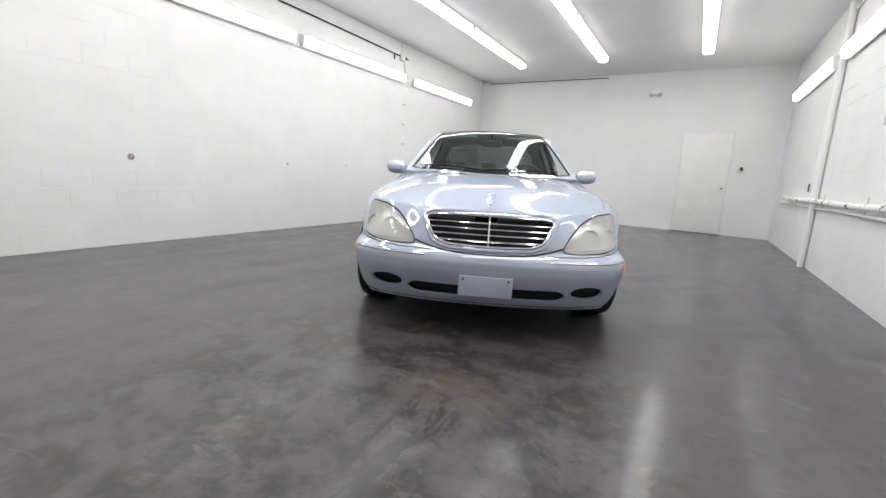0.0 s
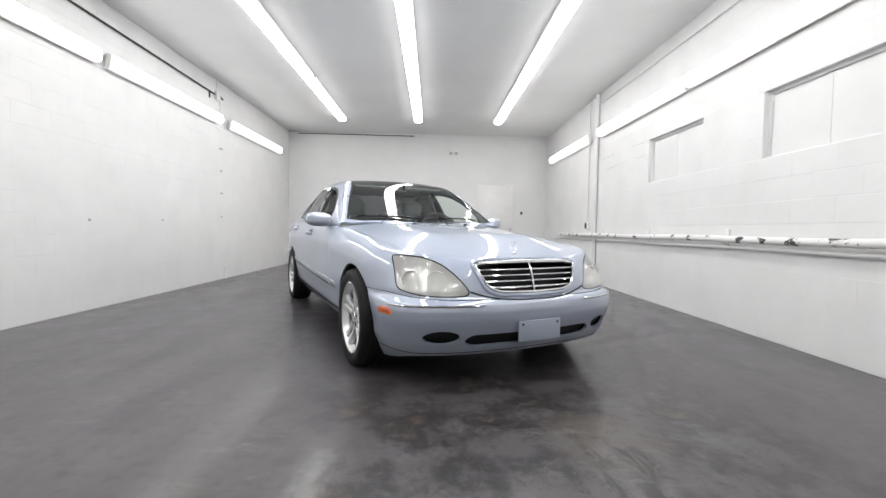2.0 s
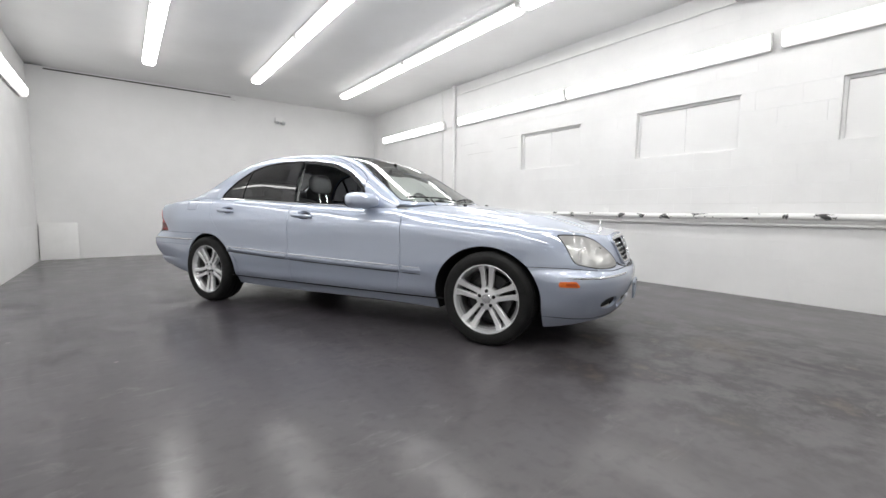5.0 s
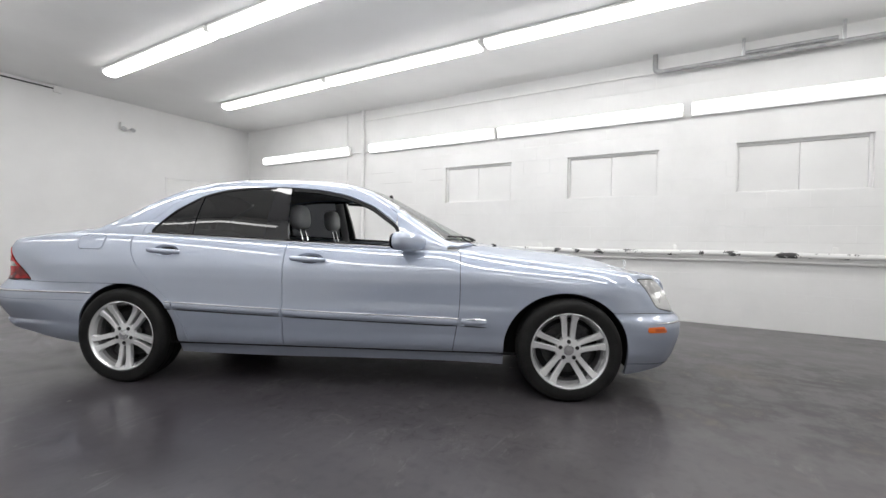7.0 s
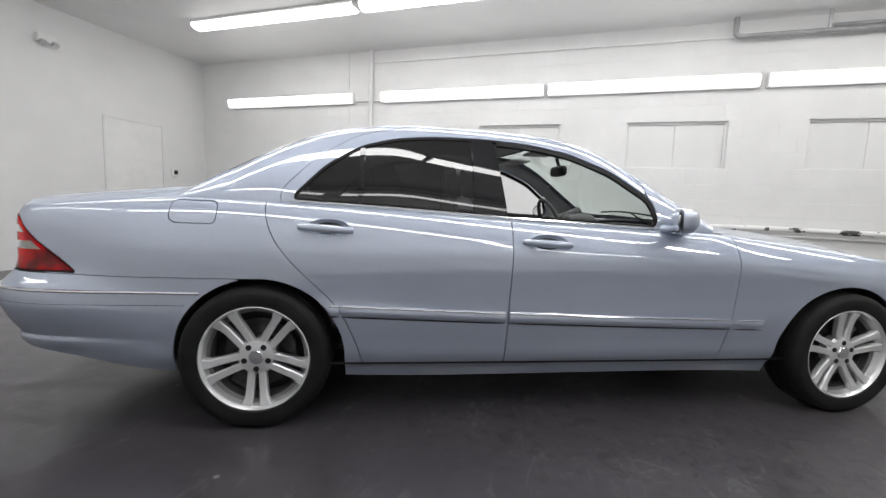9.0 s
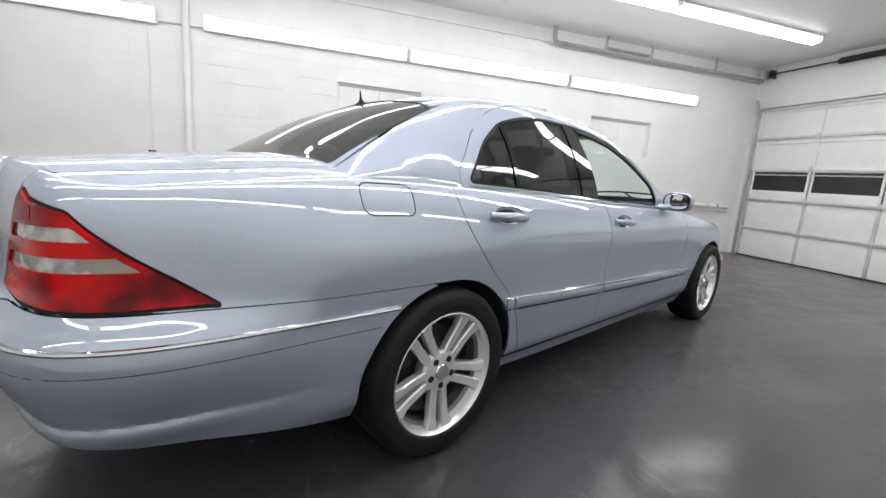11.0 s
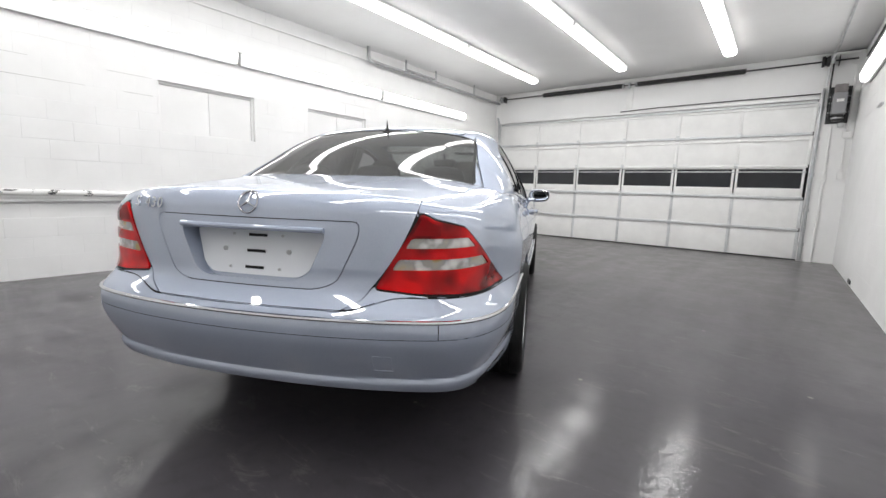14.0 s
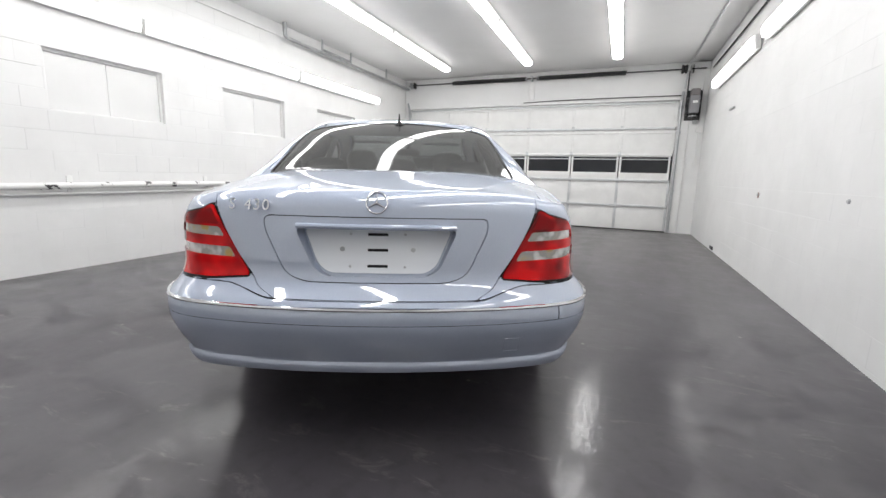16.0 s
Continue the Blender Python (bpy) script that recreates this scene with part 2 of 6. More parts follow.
    def patch(x, y, rx, ry):
        m = node(mat, "ShaderNodeMapping")
        m.inputs["Location"].default_value = (-x / rx, -y / ry, 0)
        m.inputs["Scale"].default_value = (1 / rx, 1 / ry, 1)
        q = node(mat, "ShaderNodeTexGradient")
        q.gradient_type = "SPHERICAL"
        link(mat, p, m.inputs["Vector"]), link(mat, m.outputs[0], q.inputs["Vector"])
        return span(q.outputs["Fac"], 0.0, 0.55, 0.0, 1.0)

    run = node(mat, "ShaderNodeMapping")
    run.inputs["Scale"].default_value = (11.0, 3.0, 1.0)
    run.inputs["Rotation"].default_value = (0, 0, radians(14))
    link(mat, p, run.inputs["Vector"])
    drip = node(mat, "ShaderNodeTexNoise", Scale=1.0, Detail=5.0, Roughness=0.55, Distortion=0.6)
    link(mat, run.outputs[0], drip.inputs["Vector"])
    c = over(maths("MULTIPLY", patch(-0.62, 1.62, 0.34, 0.34), span(smear.outputs[0], 0.36, 0.6, 0.05, 0.55)), c, (0.140, 0.120, 0.102))
    for x, y, rx, ry in ((-0.66, 1.32, 0.17, 0.42), (-0.52, 0.85, 0.22, 0.60), (-0.56, 1.42, 0.12, 0.18)):
        c = over(maths("MULTIPLY", patch(x, y, rx, ry), span(drip.outputs[0], 0.44, 0.58, 0.0, 0.9)), c, (0.026, 0.024, 0.025))
    # pale scuffs where tyres and feet have dragged
    drag = node(mat, "ShaderNodeMapping")
    drag.inputs["Scale"].default_value = (3.2, 9.0, 1.0)
    drag.inputs["Rotation"].default_value = (0, 0, radians(-28))
    link(mat, p, drag.inputs["Vector"])
    scuff = node(mat, "ShaderNodeTexNoise", Scale=1.0, Detail=8.0, Roughness=0.72, Distortion=0.8)
    link(mat, drag.outputs[0], scuff.inputs["Vector"])
    c = over(maths("MULTIPLY", span(scuff.outputs[0], 0.54, 0.68, 0.0, 0.6), span(mid.outputs[0], 0.42, 0.6, 0.15, 1.0)), c, (0.15, 0.143, 0.145))
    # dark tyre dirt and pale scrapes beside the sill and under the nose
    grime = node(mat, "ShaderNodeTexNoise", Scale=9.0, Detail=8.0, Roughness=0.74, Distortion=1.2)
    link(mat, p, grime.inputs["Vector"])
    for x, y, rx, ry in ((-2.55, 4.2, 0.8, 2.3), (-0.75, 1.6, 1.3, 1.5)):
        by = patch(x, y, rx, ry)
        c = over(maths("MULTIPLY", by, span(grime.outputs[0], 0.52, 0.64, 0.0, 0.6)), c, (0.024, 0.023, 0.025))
        c = over(maths("MULTIPLY", by, span(grime.outputs[0], 0.43, 0.36, 0.0, 0.45)), c, (0.13, 0.122, 0.12))
    # pale chips
    chips = node(mat, "ShaderNodeTexVoronoi", Scale=2.3, Randomness=1.0)
    link(mat, p, chips.inputs["Vector"])
    c = over(span(chips.outputs["Distance"], 0.040, 0.018, 0.0, 0.7), c, (0.28, 0.26, 0.24))
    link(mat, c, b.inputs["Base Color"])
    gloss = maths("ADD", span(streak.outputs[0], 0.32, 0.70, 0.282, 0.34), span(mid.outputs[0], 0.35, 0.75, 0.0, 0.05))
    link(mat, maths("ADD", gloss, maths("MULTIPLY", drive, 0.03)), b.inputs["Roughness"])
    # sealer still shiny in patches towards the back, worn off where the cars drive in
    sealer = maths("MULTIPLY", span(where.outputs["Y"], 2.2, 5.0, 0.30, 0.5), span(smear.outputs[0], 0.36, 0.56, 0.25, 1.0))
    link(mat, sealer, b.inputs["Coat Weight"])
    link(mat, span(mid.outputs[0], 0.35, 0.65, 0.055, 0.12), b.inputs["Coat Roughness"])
    b.inputs["Coat IOR"].default_value = 1.5
    b.inputs["Specular IOR Level"].default_value = 0.2
    ripple = node(mat, "ShaderNodeTexNoise", Scale=26.0, Detail=3.0, Roughness=0.6)
    link(mat, p, ripple.inputs["Vector"])
    bp = node(mat, "ShaderNodeBump", Strength=0.42, Distance=0.004)
    link(mat, ripple.outputs[0], bp.inputs["Height"])
    link(mat, bp.outputs[0], b.inputs["Coat Normal"])
    return mat


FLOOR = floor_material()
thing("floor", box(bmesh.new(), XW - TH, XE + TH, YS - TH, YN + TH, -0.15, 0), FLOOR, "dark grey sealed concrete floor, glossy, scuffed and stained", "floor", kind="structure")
thing("ceiling", box(bmesh.new(), -4.985, XE + TH, YS - TH, YN + TH, ZC, ZC + 0.15), CEIL, "plain white painted garage ceiling", "ceiling", kind="structure")
thing("wall_north", box(bmesh.new(), XW - TH, XE + TH, YN, YN + TH, 0, ZC), WALL, "smooth white painted end wall", "wall", kind="structure")
wall_west = thing("wall_west", box(bmesh.new(), XW - TH, XW - 0.012, YS - TH, YN, 0, ZC + 0.03), WALL, "white painted concrete block wall", "wall", kind="structure")

# the east wall has three blocked window openings
WINDOWS = ((4.49, 5.69), (2.40, 3.61), (0.31, 1.55))
WZ0, WZ1 = 1.655, 2.265
bm = bmesh.new()
xs = XE + 0.012
box(bm, xs, XE + TH, YS - TH, YN, 0, WZ0)
box(bm, xs, XE + TH, YS - TH, YN, WZ1, ZC)
edge = YS - TH
for a, b in sorted(WINDOWS):
    box(bm, xs, XE + TH, edge, a, WZ0, WZ1)
    edge = b
box(bm, xs, XE + TH, edge, YN, WZ0, WZ1)
wall_east = thing("wall_east", bm, WALL, "white painted concrete block wall with blocked windows", "wall", kind="structure")
for n, (a, b) in enumerate(WINDOWS):
    w = thing(f"window_{n + 1}", box(bmesh.new(), XE + 0.09, XE + 0.11, a, b, WZ0, WZ1), WHITE, "window opening closed with white painted boards", "window", kind="structure")
    mid = (a + b) / 2
    part("board", box(bmesh.new(), XE + 0.066, XE + 0.089, a + 0.03, mid - 0.002, WZ0 + 0.02, WZ1 - 0.035, 0.003), WALL, w)
    part("board", box(bmesh.new(), XE + 0.066, XE + 0.089, mid + 0.002, b - 0.03, WZ0 + 0.02, WZ1 - 0.035, 0.003), WALL, w)
    bm = bmesh.new()
    box(bm, XE + 0.05, XE + 0.09, a, a + 0.028, WZ0, WZ1, 0.003)
    box(bm, XE + 0.05, XE + 0.09, b - 0.028, b, WZ0, WZ1, 0.003)
    box(bm, XE + 0.05, XE + 0.09, a + 0.028, b - 0.028, WZ1 - 0.033, WZ1, 0.003)
    box(bm, XE + 0.05, XE + 0.09, a + 0.028, b - 0.028, WZ0, WZ0 + 0.018, 0.003)
    part("window_frame", bm, WALL, w)

# the south wall round the garage door
DX0, DX1, DZ = -4.73, 1.47, 2.76
bm = bmesh.new()
box(bm, XW - TH, DX0, YS - TH, YS, 0, ZC)
box(bm, DX1, XE + TH, YS - TH, YS, 0, ZC)
box(bm, DX0, DX1, YS - TH, YS, DZ, ZC)
thing("wall_south", bm, WALL, "white painted wall round the garage door", "wall", kind="structure")
thing("backdrop", box(bmesh.new(), XW, XE, YS - TH - 0.06, YS - TH - 0.03, 0, ZC), BLACK, "dark closed space outside the garage door", "backdrop", kind="structure")

# strip between ceiling board and west wall, set back a little
thing("trim", box(bmesh.new(), XW - TH, -4.986, YS - TH, YN + TH, ZC + 0.03, ZC + 0.15), CEIL, "grey-white strip between ceiling board and block wall", "trim", kind="structure")


# ---- sectional garage door ----
def garage_door():
    """Six columns and five sections, with one row of dark panes, steel struts and stiles."""
    door = tagged(empty("garage_door", pose((DX0 + DX1) / 2, YS, 0)), "closed white sectional garage door with dark window row", "garage door")
    w, cols, rows = DX1 - DX0, 6, 5
    h, pitch = DZ / rows, (DX1 - DX0 - 0.06) / cols
    x0 = -w / 2 + 0.03
    for r in range(rows):
        za, zb = r * h, (r + 1) * h
        for c in range(cols):
            a, b = x0 + c * pitch, x0 + (c + 1) * pitch
            if r == 2:
                bm = bmesh.new()
                box(bm, a + 0.05, b - 0.05, -0.05, -0.042, za + 0.16, zb - 0.055)
                part("pane", bm, DARKGLASS, door, "dark window pane")
                bm = bmesh.new()
                for q in ((a + 0.012, a + 0.05, za + 0.006, zb - 0.006), (b - 0.05, b - 0.012, za + 0.006, zb - 0.006), (a + 0.05, b - 0.05, za + 0.006, za + 0.16), (a + 0.05, b - 0.05, zb - 0.055, zb - 0.006)):
                    box(bm, q[0], q[1], -0.06, -0.03, q[2], q[3], 0.003)
                part("window_frame", bm, WHITE, door)
            else:
                part("panel", box(bmesh.new(), a + 0.004, b - 0.004, -0.07, -0.045, za + 0.004, zb - 0.004, 0.004), WHITE, door)
        if r in (2, 3, 4):
            part("strut", box(bmesh.new(), -w / 2 + 0.02, w / 2 - 0.02, -0.042, -0.022, zb - 0.115, zb - 0.095, 0.004), WHITE if r != 2 else LIGHTSTEEL, door, "pale steel strut")
        # strut of each section and the meeting rail
        if r:
            part("strut", box(bmesh.new(), -w / 2 + 0.02, w / 2 - 0.02, -0.045, -0.005, za - 0.03, za + 0.012, 0.005), LIGHTSTEEL if r != 3 else WHITE, door, "pale steel strut")
    part("strut", box(bmesh.new(), -w / 2 + 0.02, w / 2 - 0.02, -0.045, -0.01, DZ - 0.06, DZ - 0.02, 0.005), LIGHTSTEEL, door, "pale steel strut")
    for c in range(cols + 1):
        for r in range(rows):
            if r == 2:
                continue
            x = x0 + c * pitch
            part("stile", box(bmesh.new(), x - 0.025, x + 0.025, -0.044, -0.030, r * h + 0.02, (r + 1) * h - 0.04, 0.003), LIGHTSTEEL if r < 2 else WHITE, door, "steel stile")
    for c in range(1, cols):
        for r in range(1, rows):
            x = x0 + c * pitch
            bm = box(bmesh.new(), x - 0.03, x + 0.03, -0.004, 0.002, r * h - 0.05, r * h + 0.05, 0.002)
            cyl(bm, (x - 0.035, 0.004, r * h), (x + 0.035, 0.004, r * h), 0.006, seg=8)
            part("hinge", bm, LIGHTSTEEL, door)
    part("rubber_seal", box(bmesh.new(), -w / 2, w / 2, -0.075, -0.03, 0.0, 0.022, 0.006), BLACK, door, "black rubber bottom seal")
    return door


garage_door()


for x, side in ((DX0 - 0.04, -1), (DX1 + 0.02, 1)):
    bm = bmesh.new()
    box(bm, x - 0.028, x + 0.028, YS + 0.002, YS + 0.016, 0.01, 2.75, 0.002)
    tube(bm, [(x, YS + 0.035, 0.02), (x, YS + 0.035, 2.62), (x, YS + 0.06, 2.78), (x, YS + 0.12, 2.9)], 0.022, 8)
    for z in (0.3, 0.9, 1.5, 2.1, 2.6):
        box(bm, x - 0.04, x + 0.04, YS + 0.003, YS + 0.022, z - 0.03, z + 0.03, 0.003)
    thing("door_track", bm, GREYMETAL, "galvanised steel roller track beside the garage door", "door track", "garage door tracks")

# torsion shaft with its two springs
shaft = tagged(empty("torsion_shaft", pose(-1.63, YS + 0.11, 3.33)), "steel shaft with two black torsion springs over garage door", "door spring")
part("shaft", cyl(bmesh.new(), (-3.5, 0, 0), (3.1, 0, 0), 0.0135, seg=12), DARKMETAL, shaft)
for a, b in ((-2.03, -0.17), (0.10, 1.90)):
    bm = bmesh.new()
    n = 56
    pts = []
    for k in range(n * 8 + 1):
        q = 2 * math.pi * k / 8
        pts.append((a + (b - a) * k / (n * 8), 0.042 * math.cos(q), 0.042 * math.sin(q)))
    cyl(bm, (a, 0, 0), (b, 0, 0), 0.039, seg=14)
    tube(bm, pts, 0.010, 5)
    part("spring", bm, BLACK, shaft, "black coil spring")
for x in (-0.17, 0.10):
    part("spring_cone", cyl(bmesh.new(), (x - 0.03, 0, 0), (x + 0.03, 0, 0), 0.045, 0.035, 16), GREYMETAL, shaft)
part("anchor_plate", box(bmesh.new(), -0.10, 0.03, -0.105, -0.09, -0.45, 0.08, 0.004), WHITE, shaft, "white painted anchor plank")
part("anchor_bracket", box(bmesh.new(), -0.055, -0.015, -0.09, 0.03, -0.05, 0.05, 0.004), GREYMETAL, shaft)
for x in (-3.2, 3.02):
    part("cable_drum", lathe(bmesh.new(), [(0.014, -0.03), (0.075, -0.03), (0.075, -0.02), (0.055, -0.015), (0.055, 0.02), (0.07, 0.03), (0.014, 0.03)], 24, Matrix.Translation((x, 0, 0)) @ Matrix.Rotation(math.pi / 2, 4, "Z")), GREYMETAL, shaft)
    part("end_bracket", box(bmesh.new(), x - 0.08, x - 0.07, -0.10, 0.05, -0.07, 0.07, 0.003), DARKMETAL, shaft)

# header line and a low strut over the door
thing("header_pipe", tube(bmesh.new(), [(XW + 0.05, YS + 0.07, 3.44), (-3.0, YS + 0.06, 3.44), (-1.0, YS + 0.06, 3.44), (XE - 0.05, YS + 0.07, 3.44)], 0.013, 8), WHITE, "thin white conduit along the ceiling over garage door", "conduit")
thing("header_strip", box(bmesh.new(), -4.72, 1.45, YS, YS + 0.02, 2.755, 2.81, 0.003), WHITE, "white painted strip above the garage door", "trim")
thing("header_cable", tube(bmesh.new(), [(-4.74, YS + 0.03, 2.838), (-3.4, YS + 0.03, 2.842), (-2.2, YS + 0.03, 2.835), (-1.5, YS + 0.028, 2.812)], 0.010, 6), BLACK, "thin dark cable above the garage door", "cable")

thing("conduit", tube(bmesh.new(), [(-4.79, YS + 0.10, 2.95), (-4.80, YS + 0.12, 3.25), (-4.83, YS + 0.22, 3.43), (-4.86, YS + 0.5, 3.452), (-4.87, 1.3, 3.455), (-4.87, 3.2, 3.455)], 0.017, 10), LIGHTSTEEL, "grey conduit along the ceiling beside the west wall", "conduit", "wall conduits")
thing("shaft_bearing", lathe(bmesh.new(), [(0.015, -0.05), (0.085, -0.05), (0.085, -0.02), (0.06, 0.0), (0.085, 0.03), (0.085, 0.05), (0.015, 0.05)], 24, Matrix.Translation((-4.74, YS + 0.11, 3.33)) @ Matrix.Rotation(math.pi / 2, 4, "Z")), DARKMETAL, "dark chain wheel on the shaft over the motor", "chain wheel")

# jackshaft opener on the wall beside the door
opener = tagged(empty("garage_door_opener", pose(-4.98, YS, 2.63)), "grey side-mounted garage door motor on the wall", "door opener")
TAUPE = worn("taupe_enamel", (0.17, 0.155, 0.155), (0.23, 0.21, 0.21), (0.35, 0.5), 12.0, 90.0, 0.05)
part("body", box(bmesh.new(), -0.085, 0.095, 0.07, 0.27, -0.17, 0.17, 0.022, 3), SCREEN_GREY, opener, "grey motor housing")
part("top_cover", box(bmesh.new(), -0.075, 0.085, 0.06, 0.25, 0.172, 0.30, 0.02, 3), TAUPE, opener, "brownish grey gear cover")
part("back_plate", box(bmesh.new(), -0.14, 0.14, 0.002, 0.018, -0.29, 0.30, 0.003), DARKMETAL, opener, "dark mounting plate")
for x in (-0.118, 0.104):
    part("side_bracket", box(bmesh.new(), x, x + 0.014, 0.02, 0.19, -0.19, 0.16, 0.003), BLACK, opener, "black side bracket")
    for z in (-0.13, 0.02, 0.12):
        part("bolt", cyl(bmesh.new(), (x - 0.014, 0.15, z), (x + 0.028, 0.15, z), 0.011, seg=8), LIGHTSTEEL, opener)
part("motor", cyl(bmesh.new(), (0.005, 0.15, -0.175), (0.005, 0.15, -0.27), 0.078, 0.070, 24), BLACK, opener, "black motor end")
part("motor_ring", lathe(bmesh.new(), [(0.072, -0.008), (0.080, -0.008), (0.080, 0.008), (0.072, 0.008)], 28, Matrix.Translation((0.005, 0.15, -0.225)) @ Matrix.Rotation(math.pi / 2, 4, "X")), GREYMETAL, opener)
part("sticker", box(bmesh.new(), -0.045, 0.045, 0.271, 0.274, 0.02, 0.065), WHITE, opener, "pale sticker")
part("terminal_box", box(bmesh.new(), -0.10, -0.02, 0.02, 0.09, -0.36, -0.29, 0.006), GREYMETAL, opener)
part("chain_wheel", lathe(bmesh.new(), [(0.012, -0.01), (0.07, -0.01), (0.07, 0.01), (0.012, 0.01)], 24, Matrix.Translation((0.14, 0.12, 0.02)) @ Matrix.Rotation(math.pi / 2, 4, "Z")), DARKMETAL, opener)
thing("opener_chain", tube(bmesh.new(), [(-4.84, YS + 0.12, 2.65), (-4.84, YS + 0.12, 3.33)], 0.012, 6), DARKMETAL, "oily drive chain up to the torsion shaft", "chain")
thing("conduit", tube(bmesh.new(), [(-5.13, YS + 0.015, 1.55), (-5.13, YS + 0.015, 3.0), (-5.13, YS + 0.05, 3.25), (-5.02, YS + 0.06, 3.3)], 0.011, 8), WHITE, "white conduit down to the door switch", "conduit", "wall conduits")
thing("door_switch", box(bmesh.new(), -5.165, -5.095, YS, YS + 0.04, 1.42, 1.55, 0.006), WHITE, "white push-button box beside the garage door", "switch")
thing("junction_box", box(bmesh.new(), -5.20, -5.08, YS, YS + 0.05, 2.1, 2.2, 0.006), WHITE, "white junction box beside the garage door", "switch")
thing("wall_pipe", tube(bmesh.new(), [(-4.93, YS + 0.02, 0.0), (-4.93, YS + 0.02, 2.3)], 0.014, 8), WHITE, "white painted pipe beside the garage door", "pipe")
thing("latch_box", box(bmesh.new(), -4.96, -4.90, YS + 0.035, YS + 0.07, 1.38, 1.52, 0.006), WHITE, "small grey box on the pipe beside the door", "switch")


# ---- fluorescent lights ----
LENS_W, LENS_D, FIXTURE = 0.094, 0.072, 2.57


def lens_mesh(a, b, wide):
    """Half of a wraparound lens: a bowed section extruded along Y, ends rounded off."""
    bm = bmesh.new()
    sec = [(-1.0, 0.0), (-1.03, -0.22), (-0.97, -0.50), (-0.80, -0.80), (-0.52, -0.96), (0.0, -1.0), (0.52, -0.96), (0.80, -0.80), (0.97, -0.50), (1.03, -0.22), (1.0, 0.0)]
    rings = []
    for y, k in ((a, 0.88), (a + 0.012, 0.97), (a + 0.035, 1.0), (b - 0.035, 1.0), (b - 0.012, 0.97), (b, 0.88)):
        rings.append([bm.verts.new((x * LENS_W * wide * (0.5 + 0.5 * k), y, z * LENS_D * k)) for x, z in sec])
    for p, q in zip(rings, rings[1:]):
        for i in range(len(sec) - 1):
            bm.faces.new((p[i], p[i + 1], q[i + 1], q[i]))
    bm.faces.new(rings[0][::-1]), bm.faces.new(rings[-1])
    return bm


def light_fixture(name, m, group, label, lit, wide=1.0):
    f = tagged(empty(name, m), label, "fluorescent light", group)
    half = FIXTURE / 2
    for a, b in ((0.014, half - 0.002), (half + 0.002, FIXTURE - 0.014)):
        me = part("diffuser", lens_mesh(a, b, wide), lit, f, "glowing white diffuser").data
        me.materials.append(SIDE_GLOW if lit is GLOW else WALL_SIDE)
        for poly in me.polygons:
            poly.material_index = 0 if poly.normal.z < (-0.35 if lit is GLOW else -0.8) else 1
    w = LENS_W * wide
    part("housing", box(bmesh.new(), -w - 0.006, w + 0.006, 0, FIXTURE, 0.001, 0.032, 0.004), WHITE, f)
    for y in (0.0, FIXTURE - 0.012):
        part("end_cap", box(bmesh.new(), -w - 0.002, w + 0.002, y, y + 0.012, -0.030, 0.0, 0.003), WHITE, f)
    return f


first = light_fixture("ceiling_light", pose(0.045, -0.98, ZC - 0.035), "ceiling fluorescent lights", "long glowing fluorescent fixture on the white ceiling", GLOW)
for x in (0.045, -1.77, -3.49):
    for k in range(4):
        if (x, k) != (0.045, 0):
            copy_thing(first, pose(x, -0.98 + k * 2.635, ZC - 0.035))
wall_l = light_fixture("wall_light", pose(XE - 0.055, -0.52, 2.735, 0, 81, 0), "wall fluorescent lights", "long glowing fluorescent fixture high on the wall", WALL_GLOW, 0.88)
for y in (2.13, 4.75, 7.83):
    copy_thing(wall_l, pose(XE - 0.055, y, 2.735, 0, 81, 0))
for y in (-0.9, 2.05, 4.77, 7.68):
    copy_thing(wall_l, pose(XW + 0.055, y, 2.825, 0, -81, 0))

# ---- services on the walls ----
PEEL = material("peeling_white_paint", (0.8, 0.8, 0.79), 0.5)
b, p = PEEL.node_tree.nodes["Principled BSDF"], place(PEEL)
n1 = node(PEEL, "ShaderNodeTexNoise", Scale=7.0, Detail=7.0, Roughness=0.66, Distortion=0.5)
along = node(PEEL, "ShaderNodeMapping", Scale=(1.0, 0.75, 1.0), Location=(0.0, 0.0, 0.0))
link(PEEL, p, along.inputs["Vector"]), link(PEEL, along.outputs[0], n1.inputs["Vector"])
link(PEEL, ramp(PEEL, n1.outputs[0], ((0.415, (0.05, 0.05, 0.05)), (0.445, (0.8, 0.8, 0.79)))), b.inputs["Base Color"])
bp = node(PEEL, "ShaderNodeBump", Strength=0.6, Distance=0.01)
link(PEEL, n1.outputs[0], bp.inputs["Height"])
link(PEEL, bp.outputs[0], b.inputs["Normal"])

rail = tagged(empty("pipe_rail", pose(XE - 0.075, 0, 0.90)), "white painted pipe along the wall, paint peeling in dark patches", "pipe")
part("pipe", tube(bmesh.new(), [(0, -1.7 + 0.4 * k, 0.006 * math.sin(k * 0.9)) for k in range(29)], 0.035, 14), PEEL, rail)
for y in (-1.2, 0.6, 2.2, 4.0, 5.6, 7.2, 8.9):
    part("bracket", box(box(bmesh.new(), 0.0, 0.073, y - 0.014, y + 0.014, -0.045, 0.0, 0.004), 0.060, 0.073, y - 0.028, y + 0.028, -0.11, 0.10, 0.004), WHITE, rail)
thing("conduit", tube(bmesh.new(), [(XE - 0.03, -1.75 + 0.4 * k, 0.815 + 0.004 * math.sin(k)) for k in range(31)], 0.016, 8), WHITE, "white painted conduit under the pipe rail", "conduit", "wall conduits")
thing("standpipe", tube(bmesh.new(), [(XE - 0.045, 7.52, 0.0), (XE - 0.045, 7.52, ZC)], 0.04, 14), WALL, "white painted upright pipe from floor to ceiling", "pipe")
